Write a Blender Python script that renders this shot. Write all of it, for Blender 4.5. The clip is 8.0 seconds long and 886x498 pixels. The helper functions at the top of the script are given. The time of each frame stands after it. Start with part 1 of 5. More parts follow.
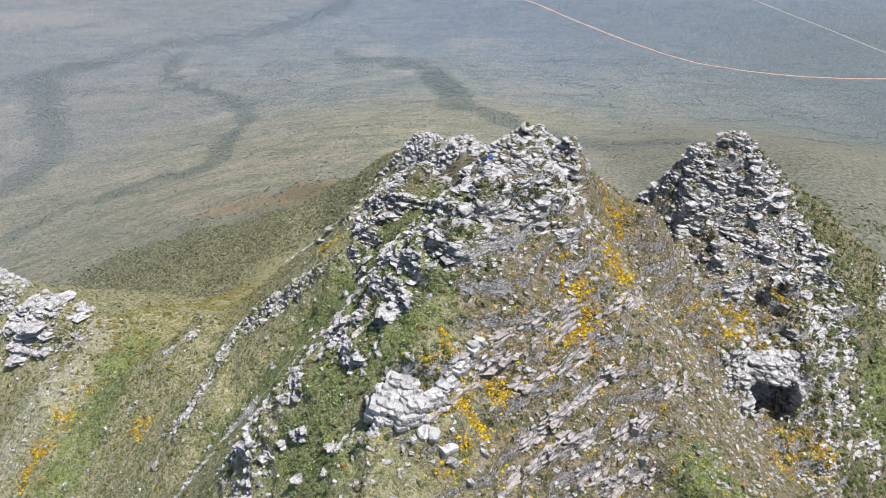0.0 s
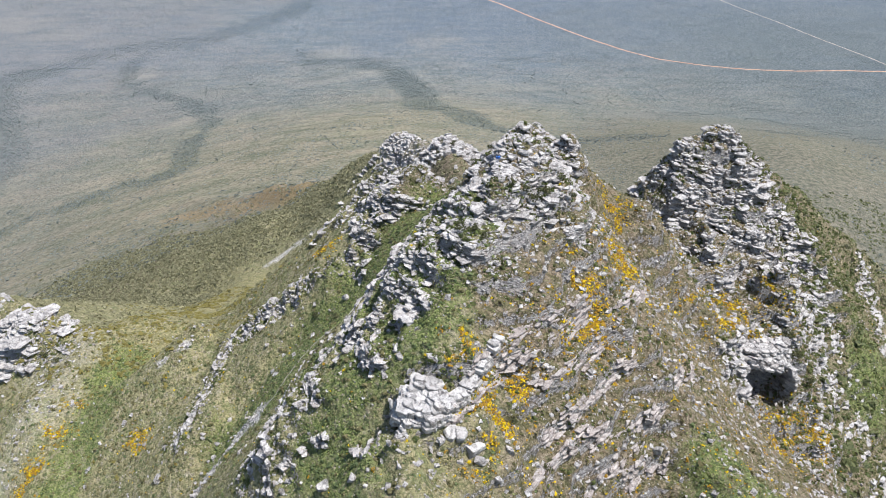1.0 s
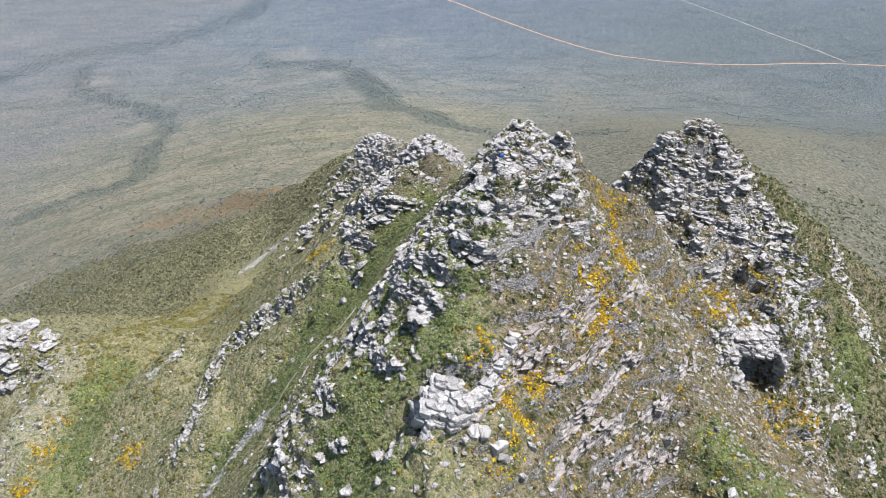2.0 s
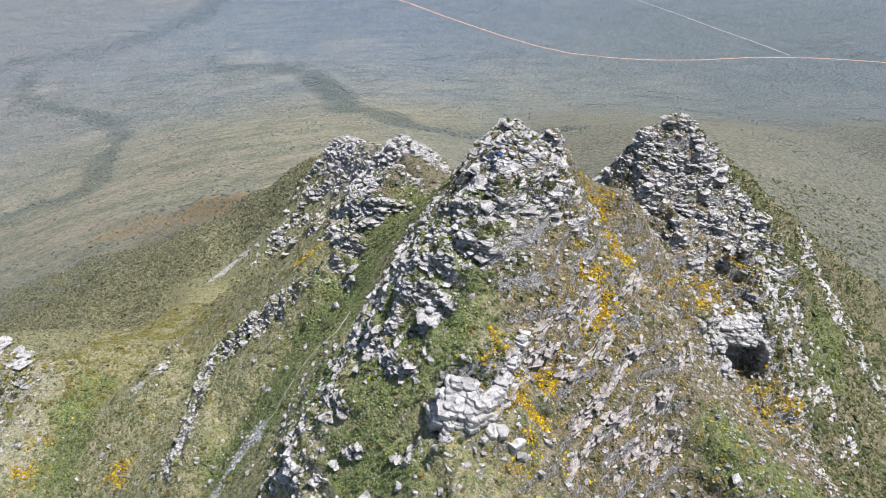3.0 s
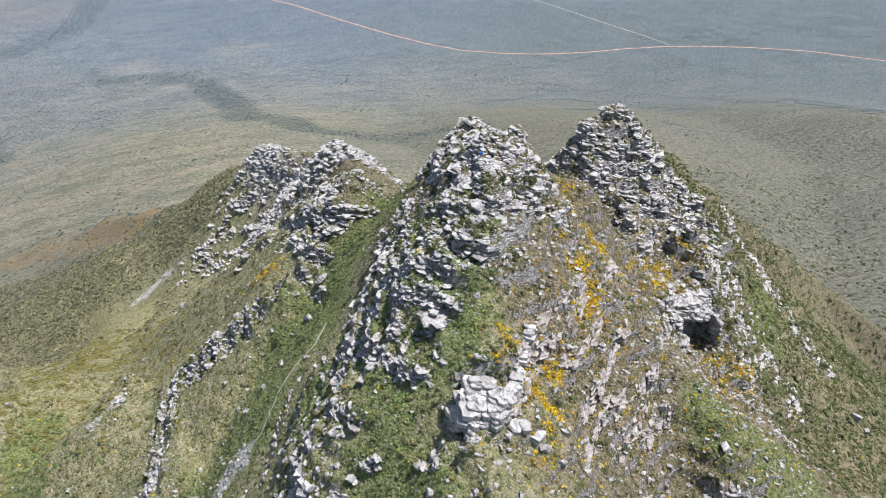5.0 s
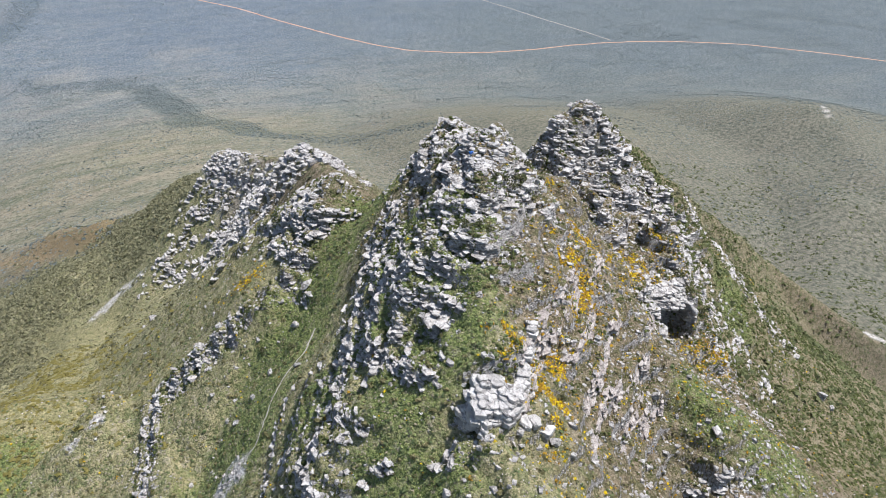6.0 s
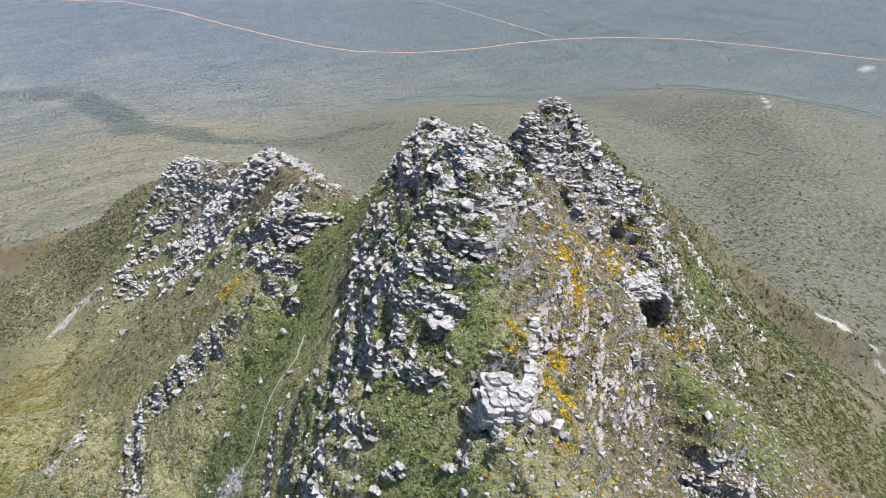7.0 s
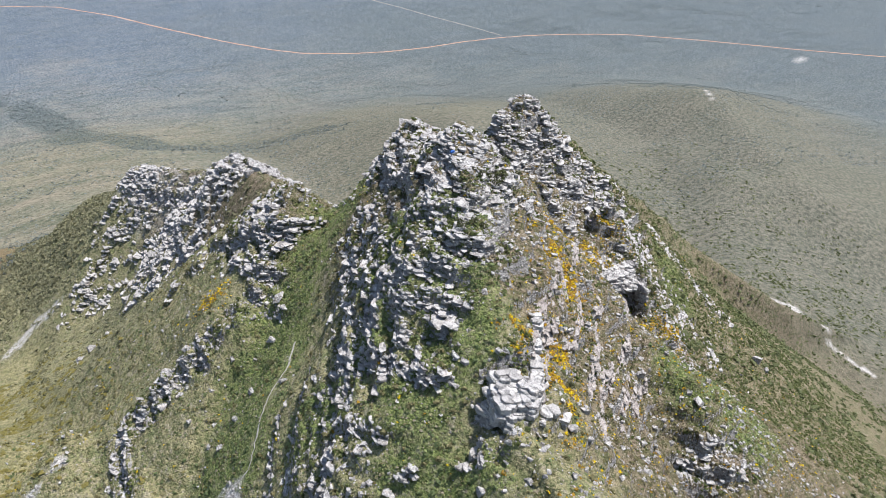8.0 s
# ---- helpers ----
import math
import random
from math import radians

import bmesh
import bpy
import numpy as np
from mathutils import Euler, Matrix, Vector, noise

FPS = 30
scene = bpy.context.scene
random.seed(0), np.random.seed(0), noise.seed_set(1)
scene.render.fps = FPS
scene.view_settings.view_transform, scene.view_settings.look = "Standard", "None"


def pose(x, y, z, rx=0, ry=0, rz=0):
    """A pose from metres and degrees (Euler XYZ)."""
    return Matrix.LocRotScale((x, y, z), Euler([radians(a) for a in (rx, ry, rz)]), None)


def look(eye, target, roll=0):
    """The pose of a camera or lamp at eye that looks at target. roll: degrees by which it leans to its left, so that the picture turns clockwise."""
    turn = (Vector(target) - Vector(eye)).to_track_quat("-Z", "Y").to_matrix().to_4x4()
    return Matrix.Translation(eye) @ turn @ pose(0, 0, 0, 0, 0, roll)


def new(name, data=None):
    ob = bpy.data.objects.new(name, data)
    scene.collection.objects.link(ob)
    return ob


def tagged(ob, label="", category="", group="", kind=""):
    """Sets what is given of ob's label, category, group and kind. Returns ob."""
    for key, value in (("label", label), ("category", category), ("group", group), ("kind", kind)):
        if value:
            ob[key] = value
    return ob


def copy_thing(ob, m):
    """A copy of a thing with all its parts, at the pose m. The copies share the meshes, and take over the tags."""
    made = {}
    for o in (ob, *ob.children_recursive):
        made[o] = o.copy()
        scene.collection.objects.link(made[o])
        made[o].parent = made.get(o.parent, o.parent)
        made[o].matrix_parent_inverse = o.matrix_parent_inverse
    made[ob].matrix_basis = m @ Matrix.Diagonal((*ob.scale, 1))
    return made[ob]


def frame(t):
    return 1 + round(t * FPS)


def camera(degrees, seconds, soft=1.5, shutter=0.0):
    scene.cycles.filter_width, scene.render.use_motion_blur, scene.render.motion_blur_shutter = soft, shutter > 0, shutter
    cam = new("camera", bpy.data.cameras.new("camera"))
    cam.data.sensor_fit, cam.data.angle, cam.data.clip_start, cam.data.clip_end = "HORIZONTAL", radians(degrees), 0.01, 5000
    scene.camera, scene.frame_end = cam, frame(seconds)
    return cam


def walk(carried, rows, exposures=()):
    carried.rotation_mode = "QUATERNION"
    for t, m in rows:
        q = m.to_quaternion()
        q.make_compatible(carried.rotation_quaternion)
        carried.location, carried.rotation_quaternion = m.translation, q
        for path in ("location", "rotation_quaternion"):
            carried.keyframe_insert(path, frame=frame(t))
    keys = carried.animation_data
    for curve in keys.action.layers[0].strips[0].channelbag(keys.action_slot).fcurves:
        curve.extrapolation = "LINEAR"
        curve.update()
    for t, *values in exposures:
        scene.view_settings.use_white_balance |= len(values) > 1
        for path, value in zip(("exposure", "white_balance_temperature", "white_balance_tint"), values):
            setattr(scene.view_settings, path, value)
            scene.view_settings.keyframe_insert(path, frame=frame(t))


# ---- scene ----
cam = camera(64.5, 8.0, soft=0.5)
METRES, EYE, TILT, LEAN, TURN = 80.0, 600.0, -31.0, 0.0, 0.0
ROWS = [
    (0.0, 0.0, 0.0, 0.0, 0.0, 0.0, -0.0),
    (0.5, -0.0662, -0.0025, 0.0017, -1.38, -0.01, 0.92),
    (1.0, -0.129, -0.0023, 0.0037, -2.78, -0.06, 1.8),
    (1.5, -0.1933, -0.0, 0.0069, -4.27, -0.14, 2.71),
    (3.0, -0.3767, 0.0294, 0.0211, -9.14, -0.46, 5.54),
    (3.5, -0.4362, 0.0413, 0.0285, -11.05, -0.66, 6.6),
    (4.0, -0.4953, 0.0554, 0.0373, -13.05, -0.92, 7.72),
    (4.5, -0.5522, 0.0716, 0.0462, -15.01, -1.18, 8.78),
    (6.0, -0.727, 0.1285, 0.0828, -21.15, -2.3, 12.01),
    (6.5, -0.7821, 0.1504, 0.0967, -23.15, -2.74, 13.02),
    (7.0, -0.8388, 0.1761, 0.1125, -25.27, -3.25, 14.05),
    (7.5, -0.8932, 0.1998, 0.1297, -27.33, -3.8, 15.06),
    (8.0, -0.9462, 0.2302, 0.1465, -29.45, -4.37, 16.06),
]
walk(cam, [(t, pose(0, 0, EYE, TILT, LEAN, TURN) @ pose(METRES * x, METRES * y, METRES * z, 90 + pitch, roll, yaw)) for t, x, y, z, yaw, pitch, roll in ROWS])

# ---- light ----
SUN = Vector((0.42, -0.10, 0.90)).normalized()
EXPOSURE = 0.48
scene.view_settings.exposure = EXPOSURE
world = bpy.data.worlds.new("world")
scene.world = world
world.use_nodes = True
wn = world.node_tree
sky = wn.nodes.new("ShaderNodeTexSky")
sky.sky_type, sky.sun_disc = 'NISHITA', False
sky.sun_elevation, sky.sun_rotation = math.asin(SUN.z), math.atan2(SUN.x, SUN.y)
wn.links.new(sky.outputs[0], wn.nodes["Background"].inputs[0])
wn.nodes["Background"].inputs[1].default_value = 0.12
lamp = bpy.data.lights.new("sun", 'SUN')
lamp.energy, lamp.angle, lamp.color = 4.6, radians(0.5), (1, 0.965, 0.955)
sun = new("sun", lamp)
sun.matrix_world = look(SUN * 100 + Vector((0, 0, 900)), (0, 0, 900))

# bedding of the rock: strike, dip and normal
STRIKE = Vector((0.64, 0.77, 0)).normalized()
DIP = Vector((0.77, -0.64, -0.16)).normalized()
BED = STRIKE.cross(DIP).normalized()
if BED.z < 0:
    BED = -BED


# ---- materials ----
class Mat:
    """A node material under construction."""

    def __init__(self, name, rough=0.85, spec=0.2):
        self.m = bpy.data.materials.new(name)
        self.m.use_nodes = True
        self.t = self.m.node_tree
        self.b = self.t.nodes["Principled BSDF"]
        self.b.inputs["Roughness"].default_value = rough
        self.b.inputs["Specular IOR Level"].default_value = spec

    def node(self, kind, ins=(), **props):
        n = self.t.nodes.new(kind)
        for k, v in props.items():
            setattr(n, k, v)
        for k, v in dict(ins).items():
            self.put(n.inputs[k], v)
        return n

    def put(self, socket, v):
        if isinstance(v, bpy.types.NodeSocket):
            self.t.links.new(v, socket)
        else:
            socket.default_value = v

    def place(self):
        return self.node("ShaderNodeNewGeometry").outputs["Position"]

    def noise(self, vec, scale, detail=3.0, rough=0.55, out="Fac"):
        return self.node("ShaderNodeTexNoise", {"Vector": vec, "Scale": scale, "Detail": detail, "Roughness": rough}).outputs[out]

    def math(self, op, a, b=0.0, clamp=False):
        return self.node("ShaderNodeMath", {0: a, 1: b}, operation=op, use_clamp=clamp).outputs[0]

    def step(self, v, a, b, lo=0.0, hi=1.0):
        n = self.node("ShaderNodeMapRange", {0: v, 1: a, 2: b, 3: lo, 4: hi})
        return n.outputs[0]

    def mix(self, f, a, b, blend='MIX'):
        n = self.node("ShaderNodeMix", data_type='RGBA', blend_type=blend)
        self.put(n.inputs[0], f)
        for s, v in ((n.inputs[6], a), (n.inputs[7], b)):
            self.put(s, (*v, 1) if isinstance(v, tuple) and len(v) == 3 else v)
        return n.outputs[2]

    def attr(self, name):
        return self.node("ShaderNodeAttribute", attribute_name=name).outputs["Fac"]

    def beds(self, p, along=0.35, across=3.2):
        """The place in the frame of the bedding, drawn out along the beds."""
        c = self.node("ShaderNodeCombineXYZ")
        for i, (ax, s) in enumerate(((STRIKE, along), (DIP, along), (BED, across))):
            d = self.node("ShaderNodeVectorMath", {0: p, 1: tuple(ax * s)}, operation='DOT_PRODUCT')
            self.put(c.inputs[i], d.outputs["Value"])
        return c.outputs[0]

    def finish(self, colour, height=None, strength=0.5, distance=0.2):
        self.put(self.b.inputs["Base Color"], colour)
        if height is not None:
            bump = self.node("ShaderNodeBump", {"Strength": strength, "Distance": distance, "Height": height})
            self.put(self.b.inputs["Normal"], bump.outputs[0])
        return self.m


def stone_colour(k, p):
    """Pale grey quartzite with thin bedding streaks, dark lichen and a little rust; also its relief."""
    streak = k.noise(k.beds(p, 0.40, 2.6), 1.0, 5, 0.65)
    thin = k.noise(k.beds(p, 0.55, 6.5), 1.0, 5, 0.7)
    fine = k.noise(p, 2.6, 6, 0.8)
    blot = k.noise(p, 0.30, 5, 0.7)
    c = k.mix(k.step(streak, 0.36, 0.62), (0.26, 0.248, 0.244), (0.55, 0.53, 0.51))
    c = k.mix(k.step(fine, 0.47, 0.59, 0, 0.8), c, (0.71, 0.69, 0.66))
    c = k.mix(k.step(blot, 0.50, 0.66, 0, 0.5), c, (0.27, 0.255, 0.25))
    c = k.mix(k.step(k.noise(p, 0.8, 4), 0.54, 0.68, 0, 0.45), c, (0.44, 0.34, 0.27))
    c = k.mix(k.step(k.noise(p, 1.7, 6, 0.75), 0.53, 0.62, 0, 0.65), c, (0.12, 0.115, 0.112))
    c = k.mix(k.step(thin, 0.46, 0.39, 0, 0.75), c, (0.09, 0.086, 0.086))
    relief = k.math('ADD', k.math('MULTIPLY', streak, 1.4), k.math('MULTIPLY', fine, 1.1))
    return c, k.math('ADD', relief, k.math('MULTIPLY', k.step(thin, 0.37, 0.50), 1.1))


def stone(name="pale_quartzite", tint=0.2, rust=0.0):
    k = Mat(name, 0.88, 0.25)
    p = k.place()
    c, relief = stone_colour(k, p)
    own = k.node("ShaderNodeObjectInfo").outputs["Random"]
    isle = k.node("ShaderNodeNewGeometry").outputs["Random Per Island"]
    v = k.math('FRACT', k.math('ADD', own, isle))
    c = k.mix(k.step(v, 0, 0.6, 0, tint), c, (0.66, 0.64, 0.615))
    c = k.mix(k.step(v, 0.6, 1.0, 0, 0.55), c, (0.28, 0.262, 0.25))
    c = k.mix(rust, c, (0.33, 0.25, 0.21))
    return k.finish(c, relief, 1.0, 0.3)


def leaves(name, dark, light, tip, share=0.2):
    """Foliage whose clumps differ in tone."""
    k = Mat(name, 0.7, 0.15)
    p = k.place()
    isle = k.node("ShaderNodeNewGeometry").outputs["Random Per Island"]
    c = k.mix(isle, dark, light)
    c = k.mix(k.step(k.noise(p, 0.12, 3), 0.42, 0.62), c, k.mix(isle, light, dark))
    c = k.mix(k.step(k.noise(p, 3.0, 2), 0.62 - share, 0.75, 0, 0.8), c, tip)
    k.finish(c)
    # thin leaves let some light through
    glow = k.node("ShaderNodeBsdfTranslucent", {"Color": c})
    both = k.node("ShaderNodeMixShader", {0: 0.4, 1: k.b.outputs[0], 2: glow.outputs[0]})
    k.t.links.new(both.outputs[0], k.t.nodes["Material Output"].inputs[0])
    return k.m


STONE = stone()
HEATH = leaves("heath_foliage", (0.045, 0.052, 0.022), (0.265, 0.240, 0.110), (0.32, 0.285, 0.165))
FRESH = leaves("fresh_foliage", (0.075, 0.098, 0.045), (0.43, 0.40, 0.20), (0.54, 0.48, 0.28))
LUSH = leaves("green_foliage", (0.078, 0.122, 0.044), (0.36, 0.42, 0.15), (0.46, 0.46, 0.23))
GREY = leaves("grey_foliage", (0.12, 0.11, 0.075), (0.42, 0.37, 0.26), (0.54, 0.48, 0.36))
DARK = leaves("dark_foliage", (0.075, 0.085, 0.046), (0.40, 0.38, 0.23), (0.50, 0.46, 0.31), 0.1)
# foliage of the plain, its green shifted to blue as painted haze
MALLEE = leaves("mallee_foliage", (0.125, 0.158, 0.160), (0.27, 0.31, 0.295), (0.30, 0.32, 0.29), 0.1)
FLOWER = leaves("yellow_flowers", (0.62, 0.44, 0.015), (0.80, 0.62, 0.03), (0.17, 0.17, 0.04), 0.04)
RUST = leaves("orange_flowers", (0.34, 0.19, 0.02), (0.52, 0.33, 0.05), (0.14, 0.13, 0.05), 0.1)


# ---- terrain ----
SPINES = {
    'summit': ([(18.2, 178.8, 526.5), (17.9, 154.1, 538.2), (8.3, 140.5, 532.6), (-4.9, 114.8, 522.3), (-2.7, 101.2, 508.8), (-12.6, 92.3, 504.4), (-9.0, 58.0, 502.3)],
        1.47, 1.16, 33.85, 1.29, 5.29),
    'back': ([(23, 191, 529), (2, 200, 491), (13, 261, 476), (12, 335, 465), (12, 408, 428), (-14, 460, 418)],
        1.4, 0.95, 60.49, 0.97, 6.28),
    'north_spur': ([(-14, 458, 406), (-33, 513, 382), (-72, 554, 339), (-105, 612, 310), (-148, 690, 271), (-214, 792, 208), (-300, 880, 160)],
        1.31, 0.82, 63.24, 0.52, 24.35),
    'shelf': ([(-80, 430, 334), (-124, 515, 321), (-180, 565, 275)],
        0.76, 0.47, 60.35, 0.42, 19.88),
    'rib': ([(-9.1, 225.3, 501.1), (-6.3, 209.9, 508.3), (-34.9, 187.8, 482.6), (-57.4, 196.5, 463.3), (-69.0, 197.1, 448.4), (-72.1, 161.2, 448.9), (-83.7, 147.0, 427.9), (-95.0, 115.0, 405.0)],
        2.2, 0.74, 8.65, 0.96, 1.48),
    'saddle': ([(36, 181, 528), (60, 192, 480), (92, 194, 468), (94, 231, 485)],
        1.45, 1.47, 36.91, 0.79, 1.5),
    'east_peak': ([(89, 233, 504), (104, 238, 508), (137, 220, 473), (145, 206, 459), (115, 190, 473), (121, 158, 431), (117, 143, 423), (106, 105, 395)],
        1.82, 1.26, 69.05, 0.78, 1.65),
    'east_ridge': ([(110, 236, 504), (153, 256, 472), (184, 262, 446), (220, 264, 417), (262, 278, 386), (338, 310, 329), (423, 263, 262), (520, 240, 200)],
        1.11, 1.78, 40.24, 0.88, 3.32),
    'spur': ([(39, 133, 501), (54, 119, 480), (59, 105, 475), (60, 88, 456), (80, 66, 431)],
        1.32, 2.01, 33.75, 0.71, 8.27),
    'west_knoll': ([(-87, 205, 451), (-93, 227, 417), (-139, 228, 431), (-155, 234, 434), (-214, 264, 441)],
        0.74, 1.67, 18.9, 0.72, 1.5),
    'west_front': ([(-132, 220, 428), (-146, 194, 425), (-134, 170, 416), (-125, 130, 399)],
        0.55, 0.89, 23.76, 0.61, 4.68),
    'meadow': ([(-121, 238, 430), (-114, 291, 394), (-129, 361, 350), (-151, 449, 302), (-223, 561, 266)],
        1.2, 0.34, 49.43, 0.41, 13.94),
    'east_hills': ([(428, 298, 226), (641, 452, 163), (775, 558, 166), (850, 700, 137)],
        0.45, 0.3, 59.88, 0.25, 40.01),
    'east_hill': ([(939, 741, 120), (1059, 846, 147), (1180, 957, 112)],
        0.65, 0.41, 80.53, 0.32, 59.96),
    'hill_spur': ([(1060, 846, 158), (1005, 715, 150), (913, 603, 160), (836, 482, 162)],
        0.34, 0.30, 60.0, 0.27, 25.0),
    'north_hill': ([(420, 700, 226), (524, 876, 208), (560, 1100, 120), (560, 1350, 36)],
        0.37, 0.37, 80.0, 0.30, 60.0),
}
APRON = (-10.7, 453.7, 684.4, 1096.1, -63.7, 304.4)
SWELLS = [
    (-23.3, 161.5, 16.0, -4.6),
    (-40.1, 112.2, 10.0, 3.0),
    (-3.6, 121.1, 10.0, -3.0),
    (22.4, 109.2, 10.0, 2.7),
    (-10.9, 129.8, 10.0, 2.5),
    (-14.3, 119.7, 10.0, -3.0),
    (-47.8, 136.9, 10.0, -2.6),
    (-10.9, 129.8, 10.0, 2.2),
    (-23.3, 161.5, 10.0, -2.7),
    (85.7, 184.8, 10.0, -3.0),
    (-14.3, 119.7, 10.0, -1.9),
    (-7.6, 144.7, 16.0, 1.7),
    (-29.2, 128.7, 10.0, 1.9),
    (-27.8, 188.5, 10.0, -2.0),
]
# knobs and hollows that the spines miss: place, reach, height
KNOBS = [
    (59.4, 176.0, 9.0, 9.0),
    (132.0, 196.8, 9.0, -5.0),
    (-42.8, 201.4, 9.0, 4.1),
    (94.0, 203.8, 9.0, 4.8),
    (24.9, 115.5, 14.0, 3.0),
    (-11.0, 102.6, 22.0, -2.0),
    (174.0, 222.0, 14.0, 5.0),
    (64.0, 184.0, 10.0, 6.0),
    (205.0, 214.0, 16.0, 5.0),
    (-26.2, 184.1, 14.0, 2.5),
    (93.2, 190.1, 9.0, -4.0),
    (105.0, 197.1, 14.0, 2.7),
    (56.8, 131.0, 9.0, 2.4),
    (-73.7, 201.2, 9.0, 2.2),
    (-22.6, 388.0, 34.0, 2.7),
    (199.2, 200.2, 12.0, 2.4),
    (41.8, 107.7, 9.0, 1.9),
    (6.7, 138.8, 9.0, -2.2),
    (17.7, 125.0, 9.0, 2.2),
    (-48.5, 188.2, 9.0, -2.2),
    (103.6, 180.6, 9.0, 1.9),
    (-55.4, 348.8, 34.0, 2.0),
]
TRAIL = [(-78.1, 126.3), (-70.1, 137.3), (-66.1, 142.3), (-63.0, 147.1), (-59.5, 150.1), (-54.0, 148.5), (-50.0, 148.3), (-46.5, 150.5), (-44.0, 155.0), (-40.0, 157.3), (-35.0, 162.0), (-30.0, 165.1), (-26.1, 169.8), (-20.1, 172.8), (-15.2, 176.2), (-9.1, 183.3), (-3.1, 190.7), (2.0, 191.8)]
ROAD = [(-300, 3900), (41, 3625), (243, 3490), (410, 3190), (530, 2870), (660, 2560), (750, 2380), (830, 2270), (958, 2190), (1083, 2143), (1228, 2120), (1380, 2118), (1510, 2100), (1640, 2065), (1783, 2000), (1964, 1885), (2153, 1661), (2316, 1430), (2496, 1203), (2900, 760)]
TRACK = [(1350, 3600), (1435, 2982), (1475, 2750), (1505, 2497), (1543, 2273), (1560, 2110)]
CREEKS = [
    [(-720, 1014), (-660, 1115), (-592, 1130), (-508, 1161), (-424, 1137), (-417, 1215), (-469, 1464), (-456, 1566), (-514, 1733), (-621, 1901), (-748, 1998), (-832, 2097), (-875, 2280), (-887, 2435)],
    [(-1500, 1950), (-1332, 2064), (-1215, 2177), (-1101, 2334), (-1018, 2473), (-931, 2573), (-752, 2598), (-621, 2770), (-482, 3026), (-438, 3249), (-400, 4000)],
    [(-345, 2420), (-331, 2364), (-263, 2255), (-115, 2211), (-24, 2066), (17, 1819), (40, 1523), (107, 1486), (150, 1294), (232, 1254), (420, 1180)],
    [(-1241, 2121), (-1124, 1901), (-1017, 1716), (-909, 1539), (-887, 1394), (-875, 1282)],
]
# bare rock: name, line, reach, share of rock
ROCKY = [
    ("summit", [(22, 186), (19, 158), (8, 141), (3, 134)], 16, 1.0),
    ("east_peak", [(92, 230), (108, 237), (126, 221)], 21, 1.0),
    ("east_face", [(98, 214), (100, 196), (84, 192)], 13, 0.8),
    ("cave", [(118, 188), (108, 170), (97, 164), (112, 160)], 12, 0.8),
    ("flank", [(195.0, 251.0), (178.0, 208.0), (179.0, 189.0), (183.0, 175.0)], 7, 0.5),
    ("east_rim", [(140, 205), (131, 190), (122, 165), (116, 143), (108, 120)], 8, 0.6),
    ("cliff", [(-2, 172), (-12, 152), (-24, 136), (-30, 134), (-36, 128), (-42, 112), (-42, 100)], 9, 0.6),
    ("cliff_top", [(-12, 140), (-8, 122), (-16, 116)], 8, 0.6),
    ("ledge_a", [(0, 101), (10, 116), (26, 132), (38, 150)], 5, 0.3),
    ("ledge_b", [(11, 108), (24, 122), (40, 138)], 5, 0.3),
    ("ledge_c", [(16, 104), (30, 119), (44, 132)], 4, 0.3),
    ("ledge_d", [(24, 101), (36, 109), (52, 126), (62, 138)], 6, 0.3),
    ("ledge_e", [(30, 96), (44, 106)], 5, 0.3),
    ("rib", [(-19, 203), (-28, 191), (-50, 192), (-58, 194), (-72, 195), (-76, 184), (-79, 174), (-82, 160)], 5, 0.85),
    ("crag", [(-18, 206), (-20, 222), (-4, 214)], 10, 0.9),
    ("west_peak", [(-20, 313), (-8, 330), (10, 332), (20, 316), (-26, 350)], 18, 0.85),
    ("west_end", [(-22, 385), (-40, 420), (-60, 422), (-38, 352), (-14, 450)], 17, 0.75),
    ("knoll", [(-166, 227), (-152, 226)], 11, 1.0),
    ("dome", [(-14, 452), (4, 462)], 18, 0.55),
    ("far_knoll", [(-182, 243), (-194, 248)], 9, 0.9),
    ("boulder", [(-12, 98), (-3, 103)], 7, 0.9),
    ("foot", [(50, 92), (62, 88)], 6, 0.8),
]
GREEN = [([(-38, 136), (-26, 132), (-16, 134), (-10, 146)], 7), ([(-60, 150), (-40, 168), (-20, 182), (-2, 196)], 12), ([(-24, 112), (-12, 112), (-6, 124)], 9), ([(-119, 217), (-123, 205), (-122, 189), (-125, 175), (-128, 158)], 8),
         ([(62, 108), (74, 96), (92, 104)], 11), ([(-4, 150), (4, 132)], 6), ([(-30, 104), (-22, 92)], 8), ([(150, 176), (160, 196)], 8)]


